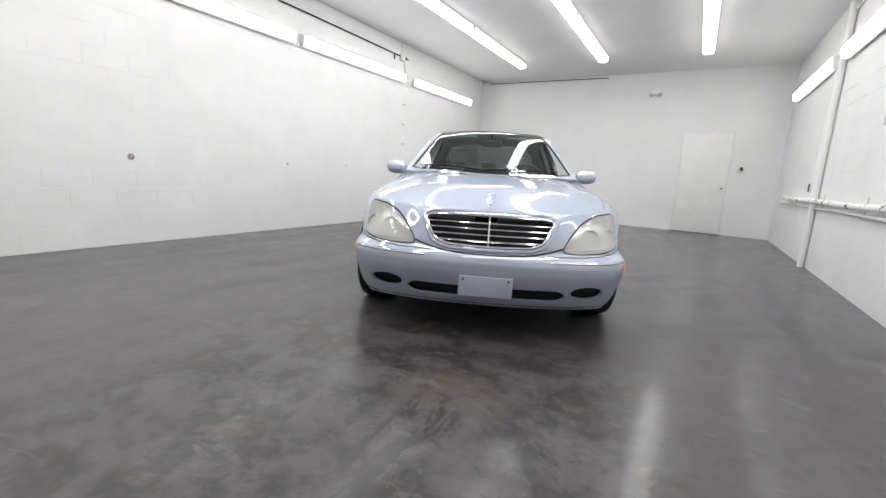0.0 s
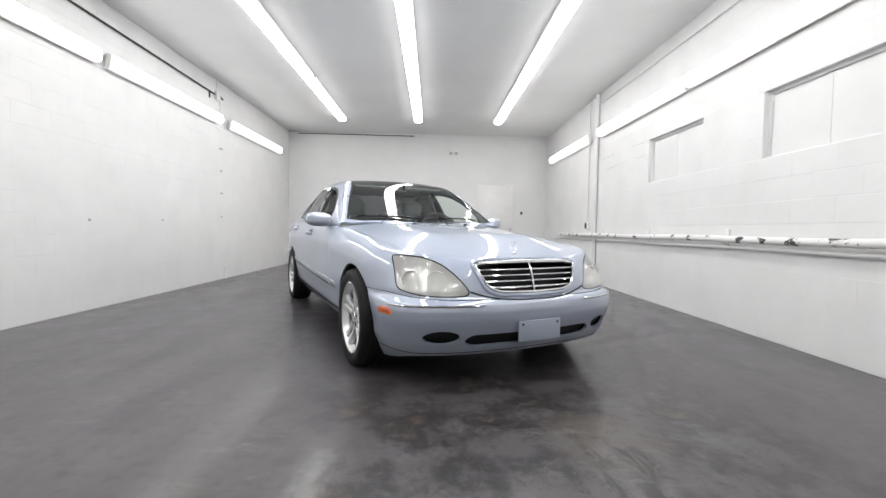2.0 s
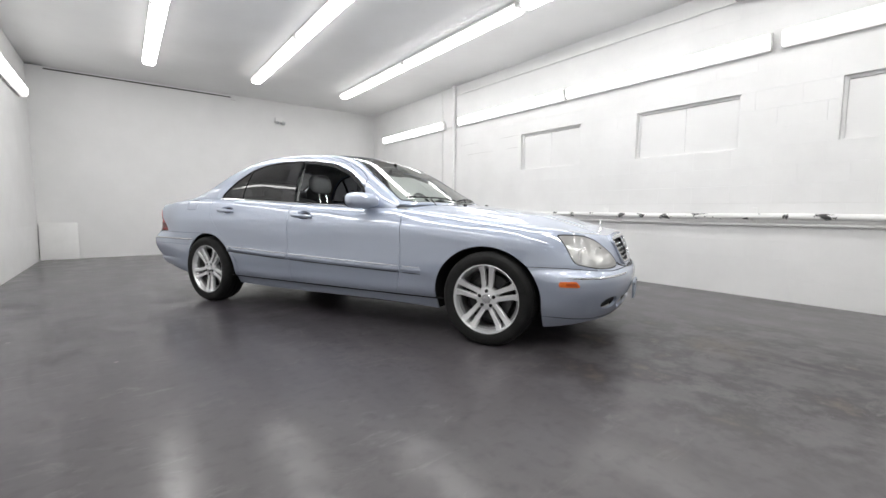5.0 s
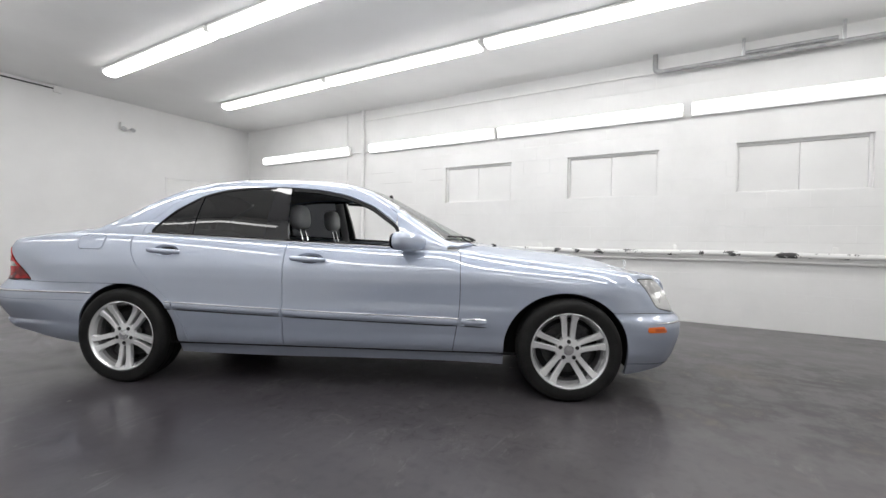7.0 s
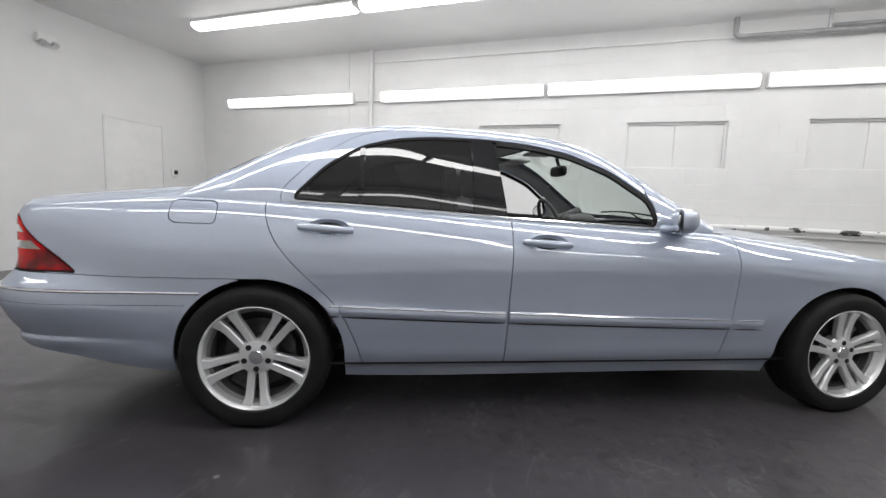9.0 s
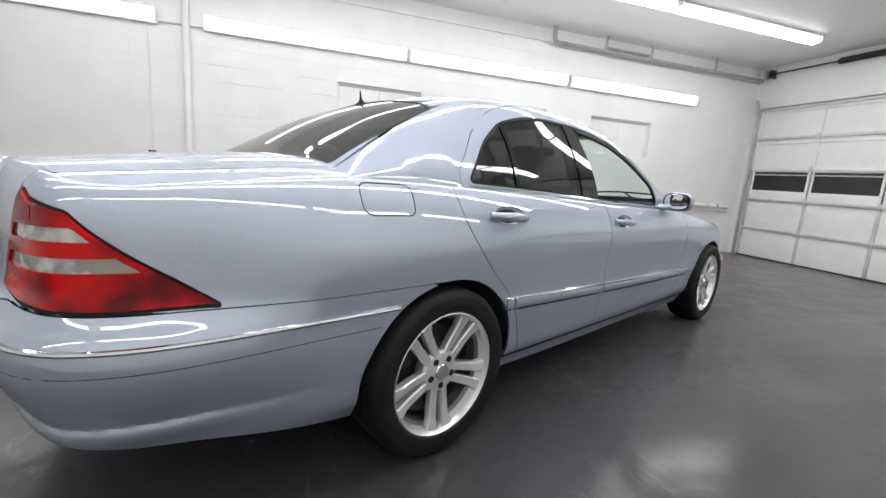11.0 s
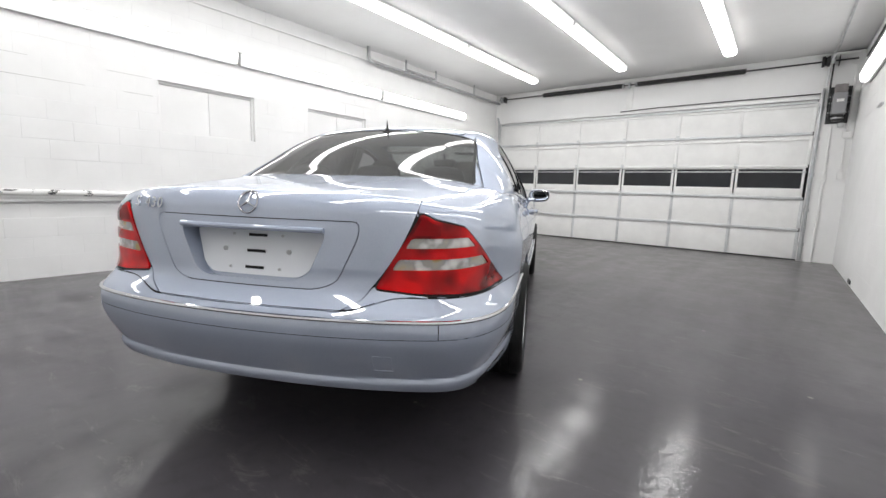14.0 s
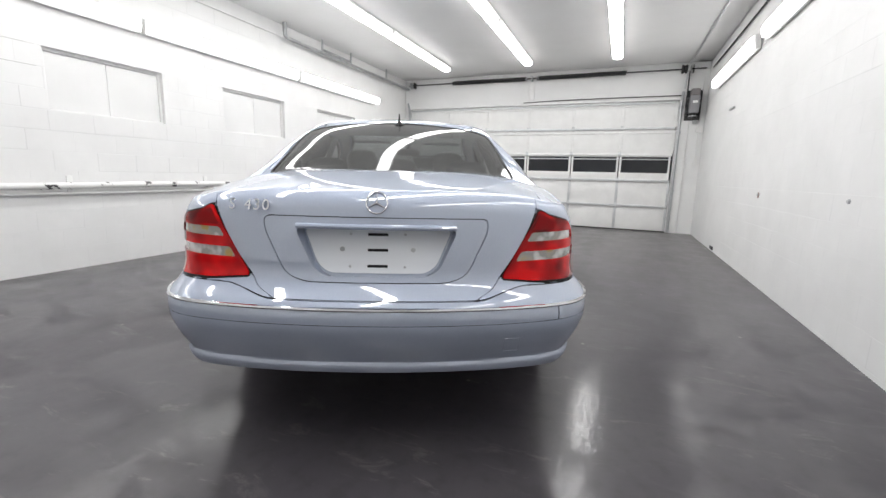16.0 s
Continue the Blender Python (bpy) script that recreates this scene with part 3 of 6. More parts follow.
thing("conduit", tube(bmesh.new(), [(XE - 0.015, 7.93, 1.14), (XE - 0.015, 7.95, ZC)], 0.012, 8), WHITE, "thin white conduit down to the wall outlet", "conduit", "wall conduits")
thing("conduit", tube(bmesh.new(), [(XE - 0.02, 7.50, 3.29), (XE - 0.02, 2.42, 3.28)], 0.012, 8), WHITE, "thin white conduit high along the wall", "conduit", "wall conduits")
thing("conduit", tube(bmesh.new(), [(XE - 0.02, 7.9, 2.69), (XE - 0.02, 7.35, 2.69)], 0.012, 8), WHITE, "short white conduit between two wall lights", "conduit", "wall conduits")
outlet = tagged(empty("wall_outlet", pose(XE, 7.93, 1.08)), "black outlet in a white box on the wall", "outlet")
part("box", box(bmesh.new(), -0.05, -0.002, -0.06, 0.06, -0.07, 0.07, 0.006), WHITE, outlet)
part("socket", box(bmesh.new(), -0.058, -0.051, -0.045, 0.045, -0.055, 0.055, 0.004), BLACK, outlet, "black socket face")

# duct with its bent end by the ceiling
PIPEGREY = worn("weathered_steel", (0.32, 0.325, 0.33), (0.46, 0.465, 0.47), (0.35, 0.5), 9.0, 90.0, 0.05, 0.6)
heat = tagged(empty("heater_pipe", pose(XE - 0.13, 2.42, 3.25)), "grey metal pipe hung under the ceiling by the wall", "pipe")
part("pipe", tube(bmesh.new(), [(0, 0.0, 0.0), (0, -4.35, 0.0)], 0.028, 12), PIPEGREY, heat)
part("elbow", tube(bmesh.new(), [(0, -0.02, 0.0), (0, 0.02, 0.008), (0, 0.04, 0.03), (0, 0.045, 0.06), (0, 0.045, 0.225)], [0.03, 0.032, 0.032, 0.032, 0.032], 12), PIPEGREY, heat)
part("sleeve", tube(bmesh.new(), [(0, -0.92, 0.055), (0, -1.75, 0.055)], 0.022, 10), PIPEGREY, heat)
for y in (-0.9, -1.8, -3.2):
    part("hanger", box(bmesh.new(), -0.012, 0.012, y - 0.015, y + 0.015, 0.02, ZC - 3.25, 0.002), GREYMETAL, heat)

# west wall: conduit, brackets, marks
thing("conduit", tube(bmesh.new(), [(XW + 0.02, -1.6, 3.27), (XW + 0.02, 0.6, 3.262), (XW + 0.02, 2.6, 3.268), (XW + 0.02, 5.0, 3.25), (XW + 0.02, 7.24, 3.228)], 0.013, 8), DARKMETAL, "dark cable run high along the block wall", "conduit", "wall conduits")
thing("junction_box", box(bmesh.new(), XW - 0.01, XW + 0.05, 7.25, 7.38, 3.15, 3.29, 0.006), WHITE, "white junction box high on the block wall", "junction box")
thing("conduit", tube(bmesh.new(), [(XW + 0.022, 7.30, 3.29), (XW + 0.022, 7.30, ZC + 0.03)], 0.012, 8), WHITE, "white conduit from junction box up to the ceiling", "conduit", "wall conduits")
thing("conduit", tube(bmesh.new(), [(XW + 0.022, 7.40, 3.15), (XW + 0.022, 7.44, 2.94)], 0.010, 8), WHITE, "short white conduit down to the wall light", "conduit", "wall conduits")
thing("cable_end", tube(bmesh.new(), [(XW + 0.03, 7.38, 3.235), (XW + 0.03, 7.47, 3.215), (XW + 0.03, 7.52, 3.205)], [0.018, 0.016, 0.006], 8), DARKMETAL, "dark cut cable end beside the junction box", "cable")
thing("wall_hook", box(bmesh.new(), XW - 0.012, XW + 0.015, 7.07, 7.10, 3.13, 3.24, 0.004), DARKMETAL, "dark upright hook on the block wall", "hook")
for z, s in ((2.335, 0.045), (1.94, 0.03), (1.545, 0.03), (1.13, 0.018)):
    bm = box(bmesh.new(), XW - 0.012, XW + 0.02, 7.46 - s, 7.46 + s, z - 0.012, z + 0.012, 0.003)
    thing("pipe_clip", bm, GREYMETAL, "small grey pipe clip still fixed to the wall", "clip", "clips on the wall")
RUST = worn("rust_stain", (0.20, 0.11, 0.08), (0.42, 0.34, 0.31), (0.6, 0.8), 18.0, 90.0, 0.15)
thing("rust_stain", cyl(bmesh.new(), (XW - 0.012, 2.42, 0.975), (XW + 0.0025, 2.42, 0.975), 0.042, 0.034, 18), RUST, "reddish rust stain round a bolt in the wall", "stain")
for y, z in ((4.53, 1.0), (5.80, 1.03), (2.42, 0.98)):
    bm = cyl(bmesh.new(), (XW - 0.012, y, z), (XW + 0.012, y, z), 0.022, 0.014, 12)
    thing("anchor_bolt", bm, GREYMETAL, "small grey bolt head stuck in the wall", "bolt", "bolts in the wall")
thing("floor_pipe", tube(bmesh.new(), [(XW + 0.03, 7.55, 0.0), (XW + 0.03, 7.55, 0.22)], 0.018, 10), WHITE, "short white pipe stub at the foot of the wall", "pipe")
thing("floor_vent", box(bmesh.new(), XW - 0.012, XW + 0.012, 0.18, 0.40, 0.03, 0.08, 0.003), BLACK, "small dark slot at the foot of the wall", "vent")
thing("wall_bracket", box(bmesh.new(), XW - 0.012, XW + 0.03, 0.35, 0.62, 2.19, 2.215, 0.004), GREYMETAL, "thin grey metal bracket on the wall", "bracket")

# north wall: flush door, keypad, sensor, loose board
door1 = thing("door_1", box(bmesh.new(), -0.19, 0.73, YN - 0.012, YN, 0.012, 2.18, 0.003), WHITE, "closed flush white door in the end wall", "door", kind="structure")
bm = bmesh.new()
for q in ((-0.215, -0.195, 0, 2.205), (0.735, 0.755, 0, 2.205), (-0.195, 0.735, 2.185, 2.205)):
    box(bm, q[0], q[1], YN - 0.016, YN, q[2], q[3], 0.003)
part("door_frame", bm, WALL, door1)
part("door_handle", ball(cyl(bmesh.new(), (0.66, YN - 0.012, 1.0), (0.66, YN - 0.05, 1.0), 0.012, seg=12), (0.66, YN - 0.06, 1.0), 0.028, 0.022, 0.028), GREYMETAL, door1, "steel door knob")
part("threshold", box(bmesh.new(), -0.22, 0.76, YN - 0.03, YN - 0.001, 0.0, 0.011, 0.003), DARKMETAL, door1, "dark threshold strip")
keypad = tagged(empty("light_switch", pose(0.945, YN, 1.42)), "white light switch with black toggle by the door", "switch")
part("plate", box(bmesh.new(), -0.05, 0.05, -0.035, -0.001, -0.07, 0.07, 0.006), WHITE, keypad)
part("toggle", box(bmesh.new(), -0.02, 0.035, -0.06, -0.036, -0.02, 0.05, 0.005), BLACK, keypad, "black toggle")
sensor = tagged(empty("emergency_light", pose(-0.89, YN, 3.04)), "small white twin-head emergency light on the wall", "emergency light")
part("housing", box(bmesh.new(), -0.11, 0.11, -0.07, -0.001, -0.05, 0.06, 0.012, 3), WHITE, sensor)
for x in (-0.07, 0.07):
    part("lamp_head", cyl(bmesh.new(), (x, -0.06, -0.04), (x, -0.11, -0.07), 0.03, 0.038, 16), LIGHTSTEEL, sensor, "grey lamp head")
thing("conduit", tube(bmesh.new(), [(-4.98, YN - 0.015, 3.435), (-3.4, YN - 0.015, 3.43), (-1.9, YN - 0.015, 3.42)], 0.011, 8), DARKMETAL, "thin dark cable along the top of the end wall", "conduit", "wall conduits")
thing("junction_box", box(bmesh.new(), -1.93, -1.83, YN - 0.05, YN, 3.36, 3.46, 0.006), WHITE, "small white box at the top of end wall", "junction box")
bm = box(bmesh.new(), -0.27, 0.27, -0.009, 0.009, 0.0, 0.68, 0.004)
thing("board", bm, WHITE, "white board leaning in the corner against the wall", "board", m=pose(-4.93, YN - 0.10, 0.003, -6, 0, 0))

# ---- the car: X forward, Y to its left, Z up, origin on the floor between the axles ----


def paint_material():
    """Light silver-blue metallic paint under clear coat."""
    mat = material("silver_blue_metallic", (0.42, 0.49, 0.62), 0.4, 0.66, Coat_Weight=1.0, Coat_Roughness=0.02, Coat_IOR=2.35)
    b, p = mat.node_tree.nodes["Principled BSDF"], place(mat)
    flake = node(mat, "ShaderNodeTexNoise", Scale=420.0, Detail=2.0)
    soft = node(mat, "ShaderNodeTexNoise", Scale=2.0, Detail=3.0)
    link(mat, p, flake.inputs["Vector"]), link(mat, p, soft.inputs["Vector"])
    link(mat, ramp(mat, flake.outputs[0], ((0.35, (0.382, 0.435, 0.541)), (0.65, (0.427, 0.480, 0.586)))), b.inputs["Base Color"])
    link(mat, ramp(mat, soft.outputs[0], ((0.3, 0.57), (0.7, 0.62))), b.inputs["Roughness"])
    return mat


PAINT = paint_material()
CHROME = material("chrome", (0.75, 0.76, 0.78), 0.08, 1.0)
ALLOY = material("painted_alloy", (0.80, 0.81, 0.82), 0.27, 0.6, Coat_Weight=0.5, Coat_Roughness=0.05)
BARREL = material("dull_wheel_barrel", (0.16, 0.16, 0.165), 0.5, 0.6)
RUBBER = worn("tyre_rubber", (0.007, 0.007, 0.007), (0.013, 0.013, 0.013), (0.55, 0.75), 12.0, 160.0, 0.05, Specular_IOR_Level=0.25)
SEAL = material("black_seal", (0.010, 0.010, 0.011), 0.55, 0.0, Specular_IOR_Level=0.2)
GLOSSBLACK = material("gloss_black_trim", (0.008, 0.008, 0.010), 0.015, 0.0, Specular_IOR_Level=0.6)
UNDER = material("underbody_black", (0.01, 0.01, 0.01), 0.8)
LEATHER = worn("grey_leather", (0.27, 0.275, 0.28), (0.36, 0.365, 0.37), (0.4, 0.55), 6.0, 180.0, 0.15)
SEATS = worn("blue_grey_seat_leather", (0.185, 0.192, 0.202), (0.25, 0.257, 0.267), (0.35, 0.5), 6.0, 180.0, 0.15)
DASH = worn("dark_grey_dash", (0.035, 0.037, 0.04), (0.055, 0.057, 0.06), (0.5, 0.65), 6.0, 220.0, 0.15)
CARPET = material("dark_carpet", (0.03, 0.03, 0.032), 0.95)
WINDSCREEN = clear("windscreen_glass", (0.86, 0.95, 0.91), 0.0, 1.5)
TINTED = clear("tinted_glass", (0.065, 0.068, 0.074), 0.0, 1.75, 1.0)
REARGLASS = haze(clear("rear_glass", (0.16, 0.165, 0.17), 0.0, 1.6, 1.0), 0.10, (0.5, 0.5, 0.49))
LENS = haze(clear("lamp_lens", (0.99, 0.99, 0.97), 0.0, 1.75, 1.0), 0.28, (0.97, 0.97, 0.97))
LAMPGREY = material("lamp_housing", (0.90, 0.90, 0.89), 0.26, 0.6)
facets = node(LAMPGREY, "ShaderNodeTexVoronoi", Scale=38.0)
lamp_bump = node(LAMPGREY, "ShaderNodeBump", Strength=0.35, Distance=0.006)
link(LAMPGREY, place(LAMPGREY), facets.inputs["Vector"]), link(LAMPGREY, facets.outputs["Distance"], lamp_bump.inputs["Height"])
link(LAMPGREY, lamp_bump.outputs[0], LAMPGREY.node_tree.nodes["Principled BSDF"].inputs["Normal"])
RED = material("red_lamp_lens", (0.5, 0.002, 0.005), 0.1, 0.0, Specular_IOR_Level=0.1, Coat_Weight=0.4, Coat_Roughness=0.02)
REDDARK = material("dark_red_lens", (0.22, 0.001, 0.003), 0.12, 0.0, Specular_IOR_Level=0.1, Coat_Weight=0.2, Coat_Roughness=0.02)
facet = node(RED, "ShaderNodeTexNoise", Scale=9.0, Detail=1.0)
link(RED, place(RED), facet.inputs["Vector"])
link(RED, ramp(RED, facet.outputs[0], ((0.34, (0.11, 0.001, 0.002)), (0.5, (0.38, 0.001, 0.003)), (0.64, (0.66, 0.002, 0.004)))), RED.node_tree.nodes["Principled BSDF"].inputs["Base Color"])
REDLIGHT = material("pale_lamp_lens", (0.50, 0.47, 0.43), 0.12, 0.3, Coat_Weight=1.0, Coat_Roughness=0.02)
ribs = node(REDLIGHT, "ShaderNodeTexNoise", Scale=14.0, Detail=2.0)
link(REDLIGHT, place(REDLIGHT), ribs.inputs["Vector"])
link(REDLIGHT, ramp(REDLIGHT, ribs.outputs[0], ((0.30, (0.42, 0.29, 0.09)), (0.38, (0.36, 0.33, 0.28)), (0.5, (0.30, 0.29, 0.28)), (0.58, (0.55, 0.54, 0.52)), (0.72, (0.78, 0.77, 0.75)))), REDLIGHT.node_tree.nodes["Principled BSDF"].inputs["Base Color"])
ORANGE = material("orange_marker_lens", (0.75, 0.16, 0.02), 0.2, 0.0, Coat_Weight=1.0)
ORANGEDARK = material("dark_orange_lens", (0.50, 0.075, 0.008), 0.15, 0.0, Coat_Weight=1.0)
PLATE_FRONT = material("blank_front_plate", (0.34, 0.385, 0.46), 0.4)
PLATE = material("blank_plate_plastic", (0.70, 0.72, 0.75), 0.35)
MIRROR = material("mirror_glass", (0.85, 0.85, 0.86), 0.01, 1.0)

def soft_block(bm, c, half, tilt=0.0, power=3.0, u=24, v=14):
    """A cushion: a rounded block, tilted back about Y."""
    start = len(bm.verts)
    bmesh.ops.create_uvsphere(bm, u_segments=u, v_segments=v, radius=1)
    bm.verts.ensure_lookup_table()
    rot = Matrix.Rotation(tilt, 3, "Y")
    for w in bm.verts[start:]:
        p = w.co
        k = (abs(p.x) ** power + abs(p.y) ** power + abs(p.z) ** power) ** (1 / power)
        q = Vector((p.x / k * half[0], p.y / k * half[1], p.z / k * half[2]))
        w.co = rot @ q + Vector(c)
    return bm


car = tagged(empty("car", pose(-1.806, 4.457, 0, 0, 0, -64.73)), "light silver-blue four-door saloon car with alloy wheels", "car")

# outline of the body at its widest, from the front's middle round one side to the rear's middle
_half = [(2.435, 0), (2.42, 0.30), (2.365, 0.58), (2.265, 0.775), (2.10, 0.872), (1.80, 0.908), (1.3, 0.922), (0.5, 0.930), (-0.5, 0.932), (-1.3, 0.928), (-1.9, 0.916), (-2.34, 0.902), (-2.58, 0.858), (-2.730, 0.745), (-2.808, 0.52), (-2.848, 0.26), (-2.86, 0)]


def outline(points, n=600):
    """Arc length, place and inward way along a smooth closed half outline."""
    p = np.array([(points[1][0], -points[1][1])] + list(points) + [(points[-2][0], -points[-2][1])])
    out = []
    for i in range(1, len(p) - 2):
        for t in np.linspace(0, 1, 40, endpoint=False):
            a, b, c, d = p[i - 1], p[i], p[i + 1], p[i + 2]
            out.append(0.5 * (2 * b + (c - a) * t + (2 * a - 5 * b + 4 * c - d) * t**2 + (3 * b - a - 3 * c + d) * t**3))
    out.append(p[-2])
    out = np.array(out)
    s = np.r_[0, np.cumsum(np.hypot(*np.diff(out, axis=0).T))]
    q = np.linspace(0, s[-1], n)
    x, y = np.interp(q, s, out[:, 0]), np.interp(q, s, out[:, 1])
    for _ in range(6):
        x[1:-1], y[1:-1] = (x[:-2] + 2 * x[1:-1] + x[2:]) / 4, (y[:-2] + 2 * y[1:-1] + y[2:]) / 4
    tx, ty = np.gradient(x), np.gradient(y)
    k = np.hypot(tx, ty)
    return q, x, y, ty / k, -tx / k


OS, OX, OY, NX, NY = outline(_half)
NX, NY = -NX, -NY
LEN = OS[-1]
side_in = curve((0.16, 0.14), (0.20, 0.112), (0.27, 0.076), (0.30, 0.054), (0.42, 0.026), (0.50, 0.014), (0.55, 0.011), (0.62, 0.0105), (0.70, 0.006), (0.78, 0.001), (0.83, 0.002), (0.90, 0.016), (1.05, 0.043))
front_in = curve((0.16, 0.13), (0.20, 0.098), (0.25, 0.062), (0.35, 0.022), (0.45, 0.0), (0.50, 0.002), (0.535, 0.018), (0.555, 0.045), (0.60, 0.058), (0.68, 0.082), (0.74, 0.108), (0.80, 0.14))
rear_in = curve((0.25, 0.13), (0.28, 0.118), (0.34, 0.088), (0.385, 0.060), (0.398, 0.058), (0.412, 0.064), (0.43, 0.054), (0.50, 0.018), (0.57, 0.0), (0.615, 0.002), (0.635, 0.008), (0.655, 0.021), (0.675, 0.038), (0.695, 0.053), (0.715, 0.065), (0.74, 0.072), (0.80, 0.075), (0.93, 0.080), (1.05, 0.092))
top_z = curve((2.32, 0.762), (2.2, 0.790), (2.0, 0.826), (1.54, 0.888), (1.0, 0.945), (0.8, 0.962), (0.42, 0.972), (-0.4, 1.002), (-1.0, 1.032), (-1.43, 1.048), (-1.9, 1.058), (-2.3, 1.025), (-2.6, 0.992), (-2.75, 0.974), blur=0.06)
top_in = curve((2.43, 0.165), (2.405, 0.168), (2.35, 0.188), (2.2, 0.178), (1.95, 0.148), (1.9, 0.145), (0.95, 0.14), (0.7, 0.10), (-1.35, 0.10), (-1.7, 0.105), (-2.0, 0.12), (-2.4, 0.135), (-2.7, 0.135), (-2.86, 0.135))
curl_h = curve((2.43, 0.06), (2.2, 0.10), (1.9, 0.16), (0.9, 0.17), (0.6, 0.17), (-1.4, 0.18), (-1.8, 0.19), (-2.5, 0.15), (-2.75, 0.08), (-2.86, 0.07))
low_z = curve((2.43, 0.220), (2.30, 0.218), (2.20, 0.203), (2.09, 0.182), (1.96, 0.164), (1.85, 0.162), (1.2, 0.200), (1.1, 0.205), (-1.1, 0.215), (-1.95, 0.250), (-2.15, 0.278), (-2.4, 0.316), (-2.86, 0.372))
fw = smooth(1.75, 2.2, OX)
rw = smooth(-2.0, -2.5, OX)
TX, TY = OX + NX * top_in(OX), np.maximum(OY + NY * top_in(OX), 0)
TZ = top_z(TX)
ye_x, ye_y = TX[(TX < 2.0) & (TX > -2.45)], TY[(TX < 2.0) & (TX > -2.45)]


def half_width(x):
    inner = np.interp(-np.asarray(x), -ye_x, ye_y)
    return inner - 0.25 * np.clip(np.asarray(x) - 2.0, 0, None) - 0.1 * np.clip(-2.45 - np.asarray(x), 0, None)


def deck(x, y):
    """Height of the bonnet and of the boot."""
    front_edge = np.interp(np.abs(y), TY[:170], TX[:170])
    crown = np.where(x > -1, 0.062 * smooth(0, 0.55, front_edge - x), 0.072)
    q = np.clip(np.abs(y) / half_width(x), 0, 1)
    crease = 0.005 * np.where(x > 0, smooth(0.0, 0.3, front_edge - x) * np.exp(-(((np.abs(y) - 0.33 - 0.12 * (2.2 - x)) / 0.085) ** 2)), 0)
    return top_z(x) + crown * (1 - q ** np.where(x > -1, 2.3, 4.0)) + crease


TZ = np.where(TX < -2.2, deck(TX, TY), TZ)


def inset(z, k):
    side, front, rear = side_in(z), front_in(z), rear_in(z)
    side = side * (1 - (0.45 * smooth(1.5, 1.9, OX[k]) + 0.12 * smooth(-1.6, -1.95, OX[k])) * smooth(0.4, 0.3, z))
    lean = 0.035 * smooth(0.40, 0.56, OY[k]) * smooth(0.9, 0.8, OY[k])
    front = front + lean * smooth(0.57, 0.78, z)
    base = side * (1 - fw[k] - rw[k]) + front * fw[k] + rear * rw[k]
    zt = TZ[k]
    top = side_in(zt) * (1 - fw[k] - rw[k]) + (front_in(zt) + lean * smooth(0.57, 0.78, zt)) * fw[k] + rear_in(zt) * rw[k]
    q = np.clip((zt - z) / curl_h(OX[k]), 0, 1)
    return base + (top_in(OX[k]) - top) * (1 - np.sqrt(np.clip(1 - (1 - q) ** 2, 0, 1)))


def band(side, nz=120):
    """The body's flank as a grid: along the outline and up from the sill to the top edge."""
    w = np.linspace(0, 1, nz)
    w = 1 - (1 - w) ** 1.45
    k = np.arange(len(OS))[:, None] + 0 * w[None].astype(int)
    zb, zt = low_z(OX)[:, None], TZ[:, None]
    z = zb + (zt - zb) * w[None]
    d = inset(z, k)
    x, y = OX[k] + NX[k] * d, np.maximum(OY[k] + NY[k] * d, 0)
    y[0], y[-1] = 0, 0
    return np.stack([x, side * y, z], -1)


def normals(P, side=1):
    n = np.cross(np.gradient(P, axis=0), np.gradient(P, axis=1))
    n /= np.linalg.norm(n, axis=-1, keepdims=True) + 1e-12
    return n * side


def sheet(P, F, N=None, lip=0.012, back=False):
    """The part of a grid where F > 0, cut cleanly along F = 0, with an inward lip all round (back: a second skin too)."""
    N = normals(P) if N is None else N
    nu, nv = F.shape
    verts, nrm, faces, at = [], [], [], {}

    def vert(key, p, n):
        if key not in at:
            at[key] = len(verts)
            verts.append(p), nrm.append(n)
        return at[key]

    def corner(i, j):
        return vert((i, j), P[i, j], N[i, j])

    def cross(a, b):
        a, b = (a, b) if a < b else (b, a)
        t = F[a] / (F[a] - F[b])
        t = min(max(t, 0.001), 0.999)
        return vert((a, b), P[a] + t * (P[b] - P[a]), N[a] + t * (N[b] - N[a]))

    ins = F > 0
    count = ins[:-1, :-1].astype(int) + ins[1:, :-1] + ins[1:, 1:] + ins[:-1, 1:]
    for i, j in np.argwhere(count > 0):
        c = [(i, j), (i + 1, j), (i + 1, j + 1), (i, j + 1)]
        if count[i, j] == 4:
            faces.append([corner(*q) for q in c])
            continue
        poly = []
        for a, b in zip(c, c[1:] + c[:1]):
            if ins[a]:
                poly.append(corner(*a))
            if ins[a] != ins[b]:
                poly.append(cross(a, b))
        if len(poly) > 2:
            faces.append(poly)
    if lip:
        used = {}
        for f in faces:
            for a, b in zip(f, f[1:] + f[:1]):
                used[(a, b)] = 1
        rim = {}
        m = len(verts)

        def inner(a):
            if a not in rim:
                rim[a] = len(verts)
                verts.append(verts[a] - lip * nrm[a])
            return rim[a]

        if back:
            front = list(faces)
            for f in front:
                faces.append([inner(a) for a in f][::-1])
        for a, b in [e for e in used if (e[1], e[0]) not in used]:
            faces.append([b, a, inner(a), inner(b)])
    bm = bmesh.new()
    vs = [bm.verts.new(v) for v in verts]
    for f in faces:
        if len(set(f)) > 2:
            try:
                bm.faces.new([vs[i] for i in dict.fromkeys(f)])
            except ValueError:
                pass
    bmesh.ops.remove_doubles(bm, verts=bm.verts[:], dist=0.0004)
    return bm


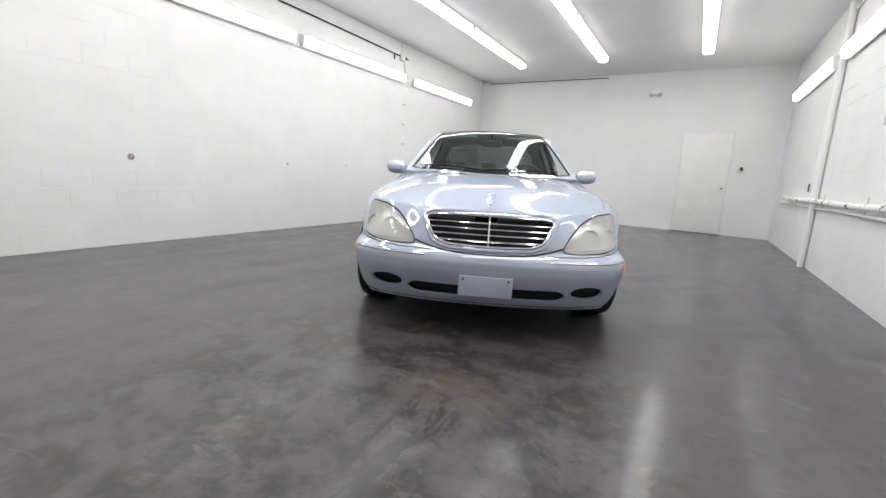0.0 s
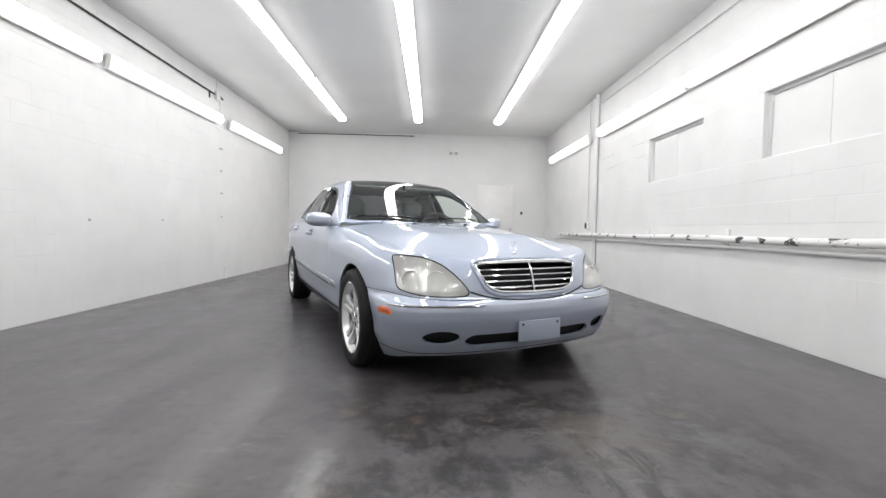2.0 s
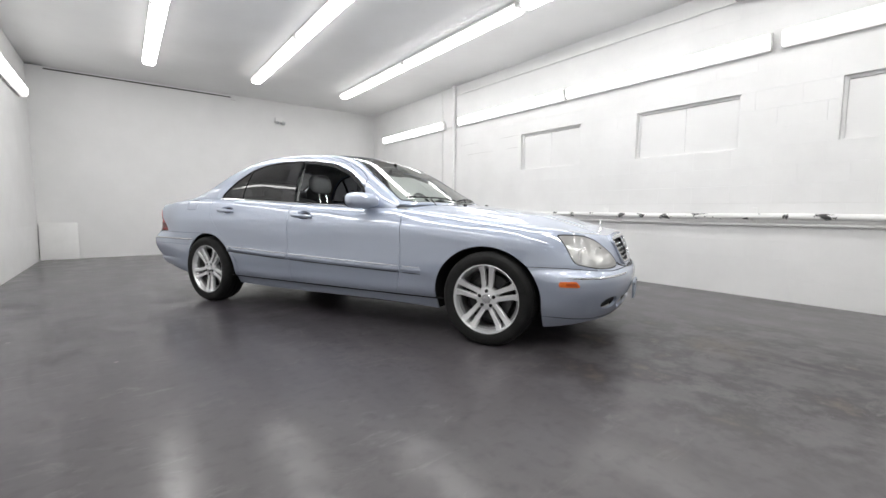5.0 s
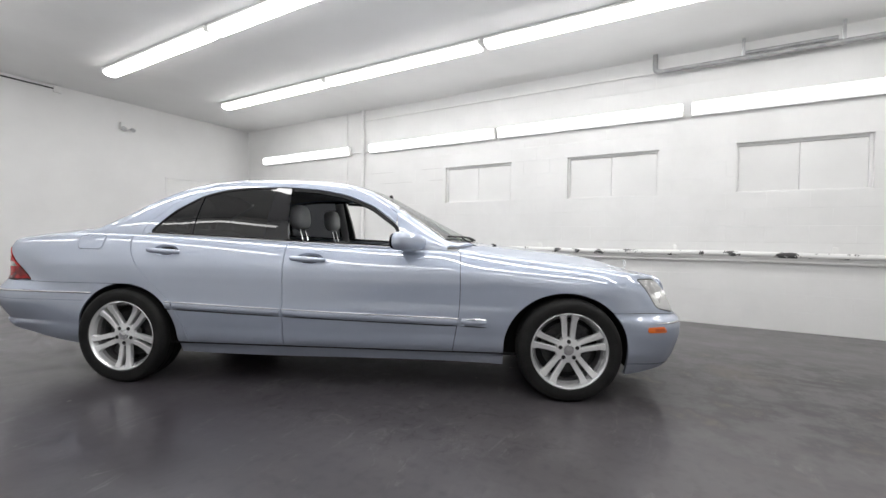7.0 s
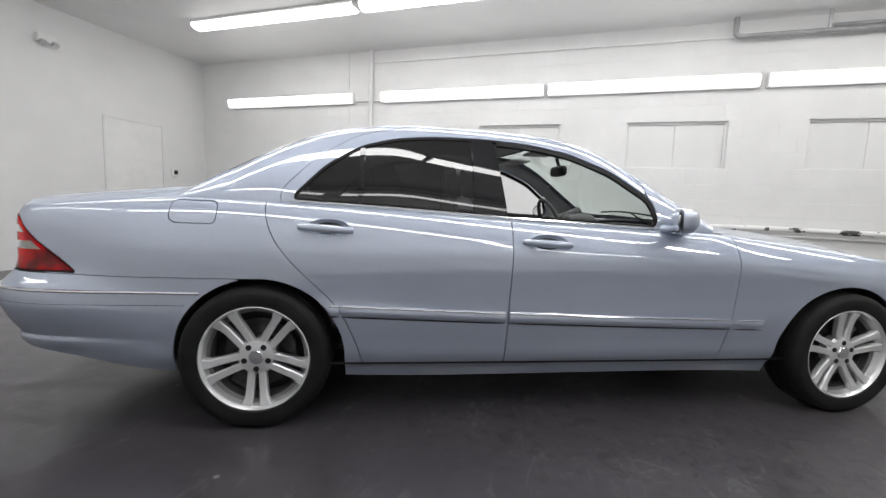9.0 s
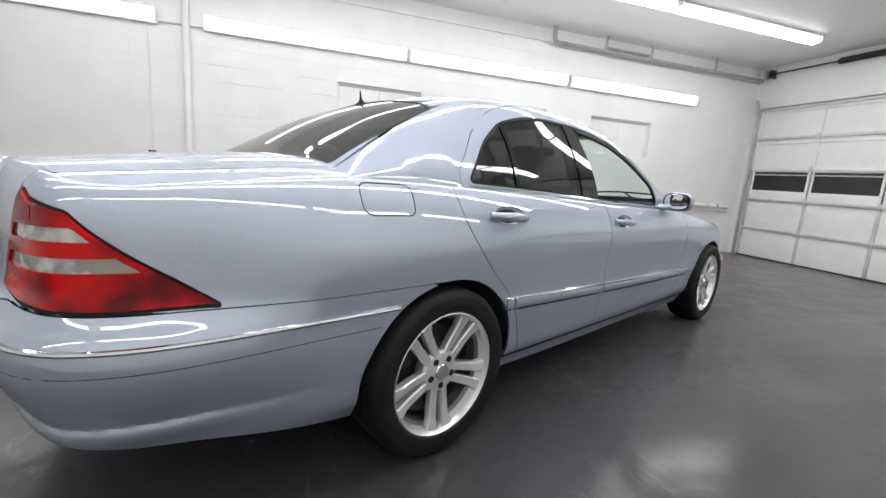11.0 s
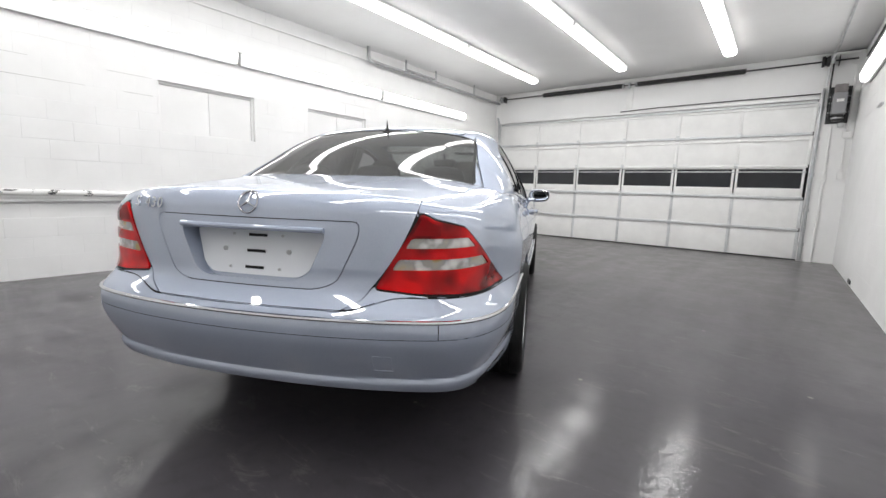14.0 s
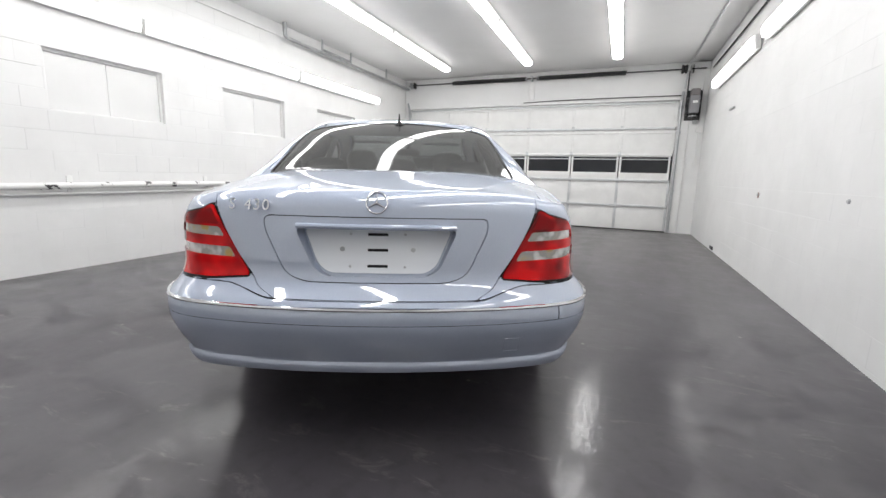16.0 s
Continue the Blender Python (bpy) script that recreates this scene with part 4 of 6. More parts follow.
def finer(A, k=4):
    """A grid with k times as many cells each way."""
    for axis in (0, 1):
        n = A.shape[axis]
        t = np.linspace(0, n - 1, (n - 1) * k + 1)
        i = np.minimum(t.astype(int), n - 2)
        w = (t - i).reshape([-1 if a == axis else 1 for a in range(A.ndim)])
        A = np.take(A, i, axis) * (1 - w) + np.take(A, i + 1, axis) * w
    return A


def seal(P, N, D, lo, hi, out=0.0, lip=0.006, also=None):
    """A thin strip of a surface, where the distance D lies between lo and hi."""
    P, N, D = finer(P + out * N), finer(N), finer(D)
    F = np.minimum(D - lo, hi - D)
    if also is not None:
        F = np.minimum(F, finer(also))
    return sheet(P, F, N, lip)


def poly_sd(px, py, points, soft=0.0):
    """Signed distance to a polygon, positive inside."""
    pts = np.array(points, float)
    d = np.full(np.shape(px), 1e9)
    odd = np.zeros(np.shape(px), bool)
    for (ax, ay), (bx, by) in zip(pts, np.roll(pts, -1, 0)):
        ex, ey = bx - ax, by - ay
        t = np.clip(((px - ax) * ex + (py - ay) * ey) / (ex * ex + ey * ey + 1e-12), 0, 1)
        d = np.minimum(d, np.hypot(px - ax - t * ex, py - ay - t * ey))
        hit = ((ay > py) != (by > py)) & (px < (bx - ax) * (py - ay) / (by - ay + 1e-12) + ax)
        odd ^= hit
    return np.where(odd, d, -d) + soft


def rounded(points, r=0.02, n=4):
    """A polygon with its corners cut round."""
    p, out = np.array(points, float), []
    for a, b, c in zip(np.roll(p, 1, 0), p, np.roll(p, -1, 0)):
        u, v = (a - b), (c - b)
        lu, lv = np.hypot(*u), np.hypot(*v)
        k = min(r, lu * 0.45, lv * 0.45)
        s, e = b + u / lu * k, b + v / lv * k
        for t in np.linspace(0, 1, n):
            out.append((1 - t) ** 2 * s + 2 * t * (1 - t) * b + t * t * e)
    return out


AXLE, REAR_AXLE, HUBZ, ARCH = 1.542, -1.564, 0.333, 0.370
ARCHES = ((1.522, 1.08), (-1.547, 1.03))  # middle, width against height
s_at_front = lambda y: float(np.interp(y, OY[:214], OS[:214]))  # noqa: E731
s_at_x = lambda x: float(np.interp(-x, -OX, OS))  # noqa: E731
RA = LEN - OS  # arc length from the rear's middle
ra_y = lambda y: float(np.interp(y, OY[::-1][:214], RA[::-1][:214]))  # noqa: E731
ra_x = lambda x: LEN - s_at_x(x)  # noqa: E731

HEADLAMP = rounded([(s_at_front(0.425), 0.570), (s_at_front(0.56), 0.562), (s_at_front(0.72), 0.570), (s_at_front(0.785), 0.582), (s_at_x(2.14), 0.605), (s_at_x(2.095), 0.69), (s_at_x(2.06), 0.74), (s_at_x(2.005), 0.794), (s_at_x(2.06), 0.796), (s_at_front(0.74), 0.786), (s_at_front(0.62), 0.756), (s_at_front(0.51), 0.68)], 0.06, 6)
TAIL = rounded([(ra_y(0.625), 0.988), (ra_y(0.475), 0.738), (ra_y(0.48), 0.725), (ra_y(0.62), 0.711), (ra_x(-2.60), 0.706), (ra_x(-2.335), 0.712), (ra_x(-2.348), 0.722), (ra_x(-2.45), 0.790), (ra_x(-2.55), 0.850), (ra_x(-2.625), 0.903), (ra_x(-2.675), 0.943), (ra_y(0.68), 0.966), (ra_y(0.645), 0.983)], 0.014)
GRILLE = rounded([(-0.385, 0.748), (-0.315, 0.605), (-0.235, 0.576), (0.235, 0.576), (0.315, 0.605), (0.385, 0.748), (0.33, 0.758), (-0.33, 0.758)], 0.03)
DLO = rounded([(0.42, 0.988), (0.405, 1.13), (0.20, 1.275), (-0.02, 1.362), (-0.25, 1.402), (-0.5, 1.417), (-0.75, 1.413), (-0.95, 1.392), (-1.12, 1.345), (-1.28, 1.24), (-1.435, 1.064), (-1.0, 1.047), (-0.4, 1.018), (0.0, 1.003)], 0.055, 6)
LID_EDGE = curve((0.66, ra_y(0.36)), (0.69, ra_y(0.425)), (0.735, ra_y(0.466)), (0.995, ra_y(0.616)), (1.05, ra_y(0.635)))
PANEL = rounded([(-0.405, 0.952), (-0.402, 0.90), (-0.33, 0.742), (-0.26, 0.716), (0.26, 0.716), (0.33, 0.742), (0.402, 0.90), (0.405, 0.952)], 0.07)
RECESS = rounded([(-0.292, 0.912), (-0.225, 0.765), (-0.18, 0.740), (0.18, 0.740), (0.225, 0.765), (0.292, 0.912)], 0.03)
GAP = 0.0022
rear_door_x = curve((0.28, -1.075), (0.42, -1.12), (0.59, -1.21), (0.765, -1.385), (0.895, -1.485), (1.0, -1.525), (1.1, -1.53))
front_door_x = curve((0.28, 0.78), (0.594, 0.828), (0.94, 0.83), (1.05, 0.80))



def whole(end):
    """Both flanks joined at the front or at the rear, as one grid."""
    a, b = band(-1), band(1)
    h = len(OS) // 2
    if end == "front":
        return np.concatenate([a[h:0:-1], b[: h + 1]]), np.r_[h:0:-1, 0 : h + 1]
    return np.concatenate([a[h:-1], b[: h - 1 : -1]]), np.r_[h : len(OS) - 1, len(OS) - 1 : h - 1 : -1]


class Fields:
    """What the cuts are made from: places and distances to the shut lines on one grid."""

    def __init__(self, P, k):
        self.P = P
        N = normals(P)
        out = np.stack([-NX[k], -NY[k] * np.sign(P[:, 20, 1] + 1e-9)], -1)
        N *= np.sign((N[:, 20, :2] * out).sum())
        self.N = N
        X, Y, Z = P[..., 0], np.abs(P[..., 1]), P[..., 2]
        self.X, self.Y, self.Z = X, Y, Z
        self.S, self.R = OS[k][:, None] + 0 * Z, RA[k][:, None] + 0 * Z
        self.arch = np.minimum(*[np.hypot((X - a) / k, np.maximum(Z - HUBZ, 0)) for a, k in ARCHES]) - ARCH
        self.bump_f = Z - 0.548 - 0.03 * smooth(0.5, 1.1, self.S)
        self.bump_r = Z - 0.658 - 0.044 * smooth(0.36, 0.56, Y)
        self.lamp, self.tail = poly_sd(self.S, Z, HEADLAMP), poly_sd(self.R, Z, TAIL)
        self.grille = np.where(X > 1, poly_sd(Y, Z, GRILLE), -1)
        self.fogs = np.where(X > 1, 0.1 - np.hypot((Y - 0.605), (Z - 0.335) * 2.5), -1)
        self.slot = np.where(X > 1, poly_sd(Y, Z, SLOT), -1)
        self.panel = np.where(X < -1, poly_sd(Y, Z, PANEL), -1)
        self.recess = np.where(X < -1, poly_sd(Y, Z, RECESS), -1)
        self.ahead, self.behind = X - 1.543, -1.543 - X
        self.lid = LID_EDGE(Z) - self.R

    def cut(self, F, name, mat=PAINT, label="", parent=car, out=0.0, gap=GAP, **k):
        return part(name, sheet(self.P + out * self.N, F - gap, self.N, **k), mat, parent, label)


SILL = 0.292
low = np.minimum.reduce
SLOT = rounded([(-0.48, 0.312), (-0.43, 0.276), (0.43, 0.276), (0.48, 0.312), (0.43, 0.346), (-0.43, 0.346)], 0.025)
g = Fields(*whole("front"))
g.cut(low([g.ahead, -g.bump_f, g.arch, -g.fogs, -g.slot]), "front_bumper", lip=0.02)
g.cut(low([g.bump_f, g.ahead, -g.lamp, -g.grille, s_at_front(0.74) - g.S]), "bonnet_nose")
g.cut(low([g.slot + 0.02, g.ahead]), "air_intake", SEAL, "black air intake", out=-0.035)
g = Fields(*whole("rear"))
g.cut(low([g.behind, -g.bump_r, g.arch]), "rear_bumper", gap=0.0012)
g.cut(low([g.lid, g.bump_r, -g.panel]), "boot_lid_face", gap=0.0012)
g.cut(low([g.lid, g.panel, -g.recess]), "number_plate_panel", lip=0.07)
plate_in = lambda z: 0.034 + 0.20 * (z - 0.765)  # noqa: E731
g.cut(g.recess + 0.012, "plate_recess", PAINT, out=-plate_in(g.Z)[..., None] - 0.010)
for side in (1, -1):
    g = Fields(band(side), np.arange(len(OS)))
    X, Z = g.X, g.Z
    g.cut(low([np.maximum(g.bump_f, -g.ahead), X - front_door_x(Z), Z - SILL, g.arch, -g.lamp, g.S - s_at_front(0.74)]), "front_wing")
    bowls = [1 - ((X - xm) / 0.092) ** 2 - ((Z - zm) / 0.036) ** 2 for xm, zm in ((-0.195, 0.902), (-1.243, 0.944))]
    hole = -0.025 * np.maximum(*bowls)
    fd = g.cut(low([hole, front_door_x(Z) - X, X + 0.385 - 0.01 * smooth(0.3, 1.0, Z), Z - SILL, g.arch]), "front_door")
    rd = g.cut(low([hole, -0.385 + 0.01 * smooth(0.3, 1.0, Z) - X, X - rear_door_x(Z), Z - SILL, g.arch]), "rear_door")
    g.cut(low([SILL - Z, 1.3 - X, X + 1.3, g.arch]), "sill")
    fuel = poly_sd(X, Z, rounded([(-1.935, 1.045), (-1.935, 0.965), (-1.91, 0.945), (-1.745, 0.945), (-1.735, 0.965), (-1.735, 1.045)], 0.03)) if side < 0 else -1 + 0 * X
    g.cut(low([rear_door_x(Z) - X, np.maximum(g.bump_r, -g.behind), g.arch, -g.tail, -g.lid, Z - SILL, -fuel]), "rear_wing")
    if side < 0:
        g.cut(fuel, "fuel_flap")
    # lamps
    hl = g.cut(g.lamp - 0.004, "headlamp", LENS, "clear headlamp with chrome reflectors")
    hl.visible_shadow = False
    g.cut(g.lamp + 0.03, "lamp_housing", LAMPGREY, "", hl, out=-0.07, gap=0, lip=-0.055)
    part("lamp_seal", seal(g.P, g.N, g.lamp - 0.006 * smooth(0.64, 0.72, Z), -0.009, 0.0045, -0.002, 0.006, g.lamp + 0.003), SEAL, hl)
    for y, x, z, r in ((0.60, 2.225, 0.650, 0.058), (0.725, 2.145, 0.658, 0.050), (0.50, 2.28, 0.622, 0.034)):
        m = Matrix.Translation((x, side * y, z)) @ Matrix.Rotation(-math.pi / 2 + side * 0.25, 4, "Z")
        bm = lathe(bmesh.new(), [(r * 1.08, 0.02), (r, 0.022), (r * 0.85, -0.01), (r * 0.6, -0.03), (r * 0.3, -0.042), (0.002, -0.045)], 28, m)
        part("reflector", bm, LAMPGREY, hl, "chrome reflector bowl")
        part("bulb", ball(bmesh.new(), m @ Vector((0, -0.008, 0)), r * 0.22, r * 0.22, r * 0.22, 16, 10), LAMPGREY, hl, "round projector lens")
    Zs = Z - 0.02 * (g.R - ra_y(0.5))
    pale = [low([g.tail - 0.021, Zs - a, b - Zs]) for a, b in ((0.793, 0.829), (0.866, 0.899))]
    tl = g.cut(low([g.tail - 0.005, -pale[0], -pale[1]]), "tail_lamp", RED, "red tail lamp lens", out=0.004, gap=0)
    for F in pale:
        g.cut(F + 0.002, "lamp_band", REDLIGHT, "pale clear lamp band", tl, out=-0.001, gap=0)
    g.cut(low([g.tail - 0.016, Zs - 0.908, ra_y(0.70) - g.R]), "lamp_inset", REDDARK, "darker red lens at the top", tl, out=0.005, gap=0)
    part("lamp_seal", seal(g.P, g.N, g.tail, -0.0018, 0.005, -0.002), SEAL, tl)
    g.cut(g.fogs + 0.02, "fog_recess", SEAL, "black fog lamp recess", out=-0.035)
    g.cut(low([g.arch - 0.004, -g.lamp - 0.006, -g.grille - 0.02, -g.fogs - 0.01, -g.slot - 0.01, -g.recess - 0.01]), "inner_skin", UNDER, "dark inner body skin", out=-0.016, lip=0)
    # bumper strips
    def strip(name, s0, s1, z, r, mat, out=0.0, flat=1.0, taper=True):
        ss = np.linspace(s0, s1, max(4, int(abs(s1 - s0) / 0.04)))
        kk = np.clip(np.round(ss / LEN * (len(OS) - 1)).astype(int), 0, len(OS) - 1)
        zz = z(OX[kk]) if callable(z) else np.full(len(kk), z)
        d = inset(zz, kk) - out
        pts = np.stack([OX[kk] + NX[kk] * d, side * np.maximum(OY[kk] + NY[kk] * d, 0), zz], -1)
        rr = [r * (min(1, 0.35 + min(i, len(pts) - 1 - i) / 2) if taper else 1) for i in range(len(pts))]
        return part(name, tube(bmesh.new(), pts, rr, 8, flat=flat), mat, car)

    strip("bumper_strip", s_at_front(0.36), s_at_x(2.10), 0.517, 0.007, CHROME)
    strip("bumper_strip", s_at_x(-1.80), LEN, 0.633, 0.0078, CHROME, 0.001, 1, False)
    strip("bumper_groove", s_at_x(-1.86), LEN, 0.576, 0.0014, SEAL, -0.0005, 1, False)
    strip("bumper_groove", s_at_front(0.0), s_at_x(1.93), lambda x: 0.238 + 0.006 * smooth(2.2, 1.95, x), 0.0026, SEAL, 0.0)
    if side < 0:
        zs = np.linspace(0.578, 0.628, 6)
        k = int(len(OS) - 1 - np.argmin(np.abs(OY[::-1][:214] - 0.685)))
        part("bumper_seam", tube(bmesh.new(), [(OX[k] + NX[k] * (inset(np.array([z]), np.array([k]))[0] - 0.0002), -(OY[k] + NY[k] * (inset(np.array([z]), np.array([k]))[0] - 0.0002)), z) for z in zs], 0.0017, 6), SEAL, car)
    # rub strips along the doors
    rub = curve((1.01, 0.499), (-0.37, 0.534), (-1.13, 0.560), (-1.25, 0.564))
    for a, b in ((1.01, 0.838), (0.818, -0.375), (-0.397, -1.178), (-1.193, -1.236)):
        strip("rub_strip", s_at_x(a), s_at_x(b), rub, 0.0105, PAINT, 0.0, 2.6, a > 0.9)
        strip("chrome_line", s_at_x(a), s_at_x(b), lambda x: rub(x) + 0.021, 0.0048, CHROME, 0.009, 1.0, a > 0.9)
        strip("seal_line", s_at_x(a), s_at_x(b), lambda x: rub(x) - 0.031, 0.004, SEAL, 0.001)
    strip("sill_line", s_at_x(1.26), s_at_x(-1.24), SILL, 0.0065, SEAL, -0.001, 1.0, False)
    marker = poly_sd(X, Z, rounded([(2.040, 0.458), (2.040, 0.494), (2.150, 0.498), (2.172, 0.460)], 0.014))
    ml = g.cut(marker, "marker_lamp", ORANGE, "orange side marker lamp", out=0.006, gap=0, lip=0.012)
    g.cut(low([marker - 0.009, X - 2.085]), "marker_core", ORANGEDARK, "darker lamp core", ml, out=0.0068, gap=0, lip=0.001)
    # wheel arch liner and flange
    for ax, wide in ARCHES:
        bm = bmesh.new()
        n, r = 36, ARCH + 0.004
        ring = [(ax + wide * r * math.cos(q), HUBZ + r * math.sin(q)) for q in np.linspace(0, math.pi, n - 2)]
        ring = [(ring[0][0], 0.215)] + ring + [(ring[-1][0], 0.215 if ax > 0 else 0.245)]
        a = [bm.verts.new((x, side * (0.902 - float(side_in(z))), z)) for x, z in ring]
        b = [bm.verts.new((x, side * 0.55, z)) for x, z in ring]
        for i in range(n - 1):
            bm.faces.new((a[i], a[i + 1], b[i + 1], b[i]))
        bm.faces.new(b)
        part("wheel_arch_liner", bm, UNDER, car)
    # door handles
    for x0, x1, z, door in ((-0.325, -0.085, 0.905, fd), (-1.372, -1.135, 0.945, rd)):
        xm = (x0 + x1) / 2
        k = int(np.argmin(np.abs(OX - xm)))
        y = float((OY[k] + NY[k] * inset(np.array([z]), np.array([k])))[0])
        bm = bmesh.new()
        pts = [(x0 + (x1 - x0) * t, side * (y + 0.006 + 0.026 * math.sin(math.pi * min(max(t, 0.0), 1)) ** 0.5), z - 0.012 * t) for t in np.linspace(0, 1, 13)]
        tube(bm, pts, [0.011 + 0.005 * math.sin(math.pi * t) for t in np.linspace(0, 1, 13)], 10, flat=1.25)
        part("door_handle", bm, PAINT, door)
        bowl = bowls[0 if door is fd else 1]
        deep = 0.004 + 0.020 * np.clip(bowl, 0, 1) ** 0.5
        part("handle_bowl", sheet(g.P - deep[..., None] * g.N, 0.025 * bowl + 0.003, g.N, lip=0), PAINT, door)

# bonnet and boot deck
cowl = lambda y: 0.985 - 0.24 * (np.abs(y) / 0.78) ** 2  # noqa: E731
gx, gy = np.meshgrid(np.linspace(0.66, 2.36, 120), np.linspace(-0.9, 0.9, 121), indexing="ij")
P = np.stack([gx, gy, deck(gx, gy)], -1)
edge = [(x, y) for x, y in zip(TX[:315:2], TY[:315:2]) if x > 0.5]
F = np.minimum(poly_sd(gx, gy, [(x, -y) for x, y in edge[:0:-1]] + edge), gx - cowl(gy))
part("bonnet", sheet(P, F - GAP, normals(P), lip=0.014), PAINT, car)
glass_foot = lambda y: -2.045 + 0.13 * (np.abs(y) / 0.68) ** 2  # noqa: E731
gx, gy = np.meshgrid(np.linspace(-2.80, -1.80, 84), np.linspace(-0.9, 0.9, 121), indexing="ij")
P = np.stack([gx, gy, deck(gx, gy)], -1)
edge = [(x, y) for x, y in zip(TX[::-1][:243:2], TY[::-1][:243:2]) if x < -1.7]
inside = np.minimum(poly_sd(gx, gy, [(x, -y) for x, y in edge[:0:-1]] + edge), glass_foot(gy) - gx)
lid_w = curve((-2.76, 0.590), (-2.65, 0.615), (-2.4, 0.655), (-1.9, 0.695))
on_lid = lid_w(gx) - np.abs(gy)
part("boot_lid", sheet(P, np.minimum(inside, on_lid) - 0.0015, normals(P), lip=0.014), PAINT, car)
for side in (1, -1):
    part("wing_top", sheet(P, low([inside + 0.006, -on_lid, side * gy]) - 0.0015, normals(P), lip=0.014), PAINT, car)
# hidden tray that closes the gaps under both decks and the cowl
part("cowl_tray", box(bmesh.new(), 0.55, 1.1, -0.72, 0.72, 0.86, 0.925), SEAL, car, "black cowl tray")

# ---- greenhouse ----
rail_z = curve((0.80, 0.975), (0.533, 1.156), (0.347, 1.279), (0.123, 1.403), (-0.14, 1.457), (-0.42, 1.474), (-0.72, 1.478), (-1.03, 1.464), (-1.27, 1.426), (-1.52, 1.338), (-1.775, 1.182), (-1.88, 1.108), (-1.96, 1.052), (-2.13, 0.95), blur=0.06)
crest_z = curve((1.03, 0.965), (0.8, 1.083), (0.533, 1.220), (0.347, 1.317), (0.123, 1.436), (-0.14, 1.490), (-0.42, 1.504), (-0.72, 1.507), (-1.03, 1.499), (-1.27, 1.469), (-1.52, 1.397), (-1.775, 1.280), (-1.945, 1.180), (-2.13, 1.075), blur=0.09)


def house(side):
    xs = np.linspace(1.03, -2.13, 212)
    yb = np.interp(-xs, -TX[86:514], TY[86:514])
    zb = top_z(xs) - 0.004
    zr = np.maximum(rail_z(xs), zb + 0.002)
    zc = np.maximum(crest_z(xs), zr + 0.012)
    yr = yb - (0.50 + 0.16 * smooth(-0.8, -1.5, xs)) * (zr - zb)
    rows = []
    for x, b, h, c, e, top in zip(xs, yb, zb, yr, zr, zc):
        high = max(e - h, 1e-3)
        soft = float(smooth(-1.15, -1.75, x))
        r = min(0.07 + 0.06 * soft, (0.45 + 0.35 * soft) * high)
        v = np.linspace(0, 1 - r / high, 22)
        ys, zs = b - (b - c) * v + (0.026 * np.sin(np.pi * v) + 0.06 * v * (1 - v) ** 2) * min(1, high / 0.3), h + high * v
        r2 = 0.10 + 0.15 * soft
        yi = c - r2 * 1.0
        f = lambda y: e + (top - e) * (1 - (np.abs(y) / c) ** 2)  # noqa: E731
        t = np.linspace(0, 1, 9)[1:-1]
        y0, z0, y2, z2 = ys[-1], zs[-1], yi, f(yi)
        ym, zm = (1 - t) ** 2 * y0 + 2 * t * (1 - t) * c + t * t * y2, (1 - t) ** 2 * z0 + 2 * t * (1 - t) * (e + 0.004) + t * t * z2
        yt = np.linspace(yi, 0, 26)
        rows.append(np.stack([np.full(22 + 7 + 26, x), side * np.r_[ys, ym, yt], np.r_[zs, zm, f(yt)]], -1))
    return np.array(rows), yr


head = lambda y: -0.045 - 0.10 * (np.abs(y) / 0.55) ** 2  # noqa: E731
tailhead = lambda y: -1.395 - 0.03 * (np.abs(y) / 0.5) ** 2  # noqa: E731


def house_fields(P, yr):
    N = normals(P)
    N *= np.sign(N[100, P.shape[1] * 45 // 110, 2])
    X, Y, Z = P[..., 0], np.abs(P[..., 1]), P[..., 2]
    n = P.shape[1]
    col = np.arange(n)[None] + 0 * X
    if n > 60:
        col = np.minimum(col, n - 1 - col)
    dlo = np.where(col < 26, poly_sd(X, Z, DLO), -1)
    pillar = np.interp(-X, -P[:, 0, 0], yr)
    screen = low([cowl(Y) - 0.035 - X, X - head(Y), pillar - 0.045 - 0.02 * smooth(0.5, 0.1, X) - Y])
    edge = pillar - 0.038 - 0.088 * smooth(-1.45, -1.98, X) - Y
    foot = X - glass_foot(Y) + 0.05
    rear = np.minimum(tailhead(Y) - X, np.maximum(0.07, np.minimum(edge, foot)) - np.hypot(np.maximum(0.07 - edge, 0), np.maximum(0.07 - foot, 0)))
    keep = np.minimum(cowl(Y) + 0.02 - X, 5)
    rear_keep = X - glass_foot(Y) + 0.15
    body = low([-dlo, -screen, -rear, keep, rear_keep])
    is_frame = np.where((X < 0.38) & (col < 29), np.where(col < 26, dlo, -0.03) + 0.058, -1)
    return N, X, Y, Z, dlo, screen, rear, keep, rear_keep, body, is_frame


(right, yr), (left, _) = house(-1), house(1)
P = np.concatenate([right, left[:, -2::-1]], 1)
N, X, Y, Z, dlo, screen, rear, keep, rear_keep, body, is_frame = house_fields(P, yr)
part("roof", sheet(P, np.minimum(body, -is_frame) - 0.0015, N, lip=0.012), PAINT, car)
part("roof_lining", sheet(P - 0.014 * N, low([-dlo - 0.02, -screen - 0.02, -rear - 0.02, keep, rear_keep]), N, lip=0), LEATHER, car, "grey lining of pillars and roof")
part("screen_seal", seal(P, N, screen, -0.004, 0.018, -0.002), SEAL, car)
part("screen_seal", seal(P, N, rear, -0.003, 0.013, -0.002), SEAL, car)
part("windscreen", sheet(P - 0.004 * N, screen - 0.004, N, lip=0.005), WINDSCREEN, car, "clear front windscreen").visible_shadow = False
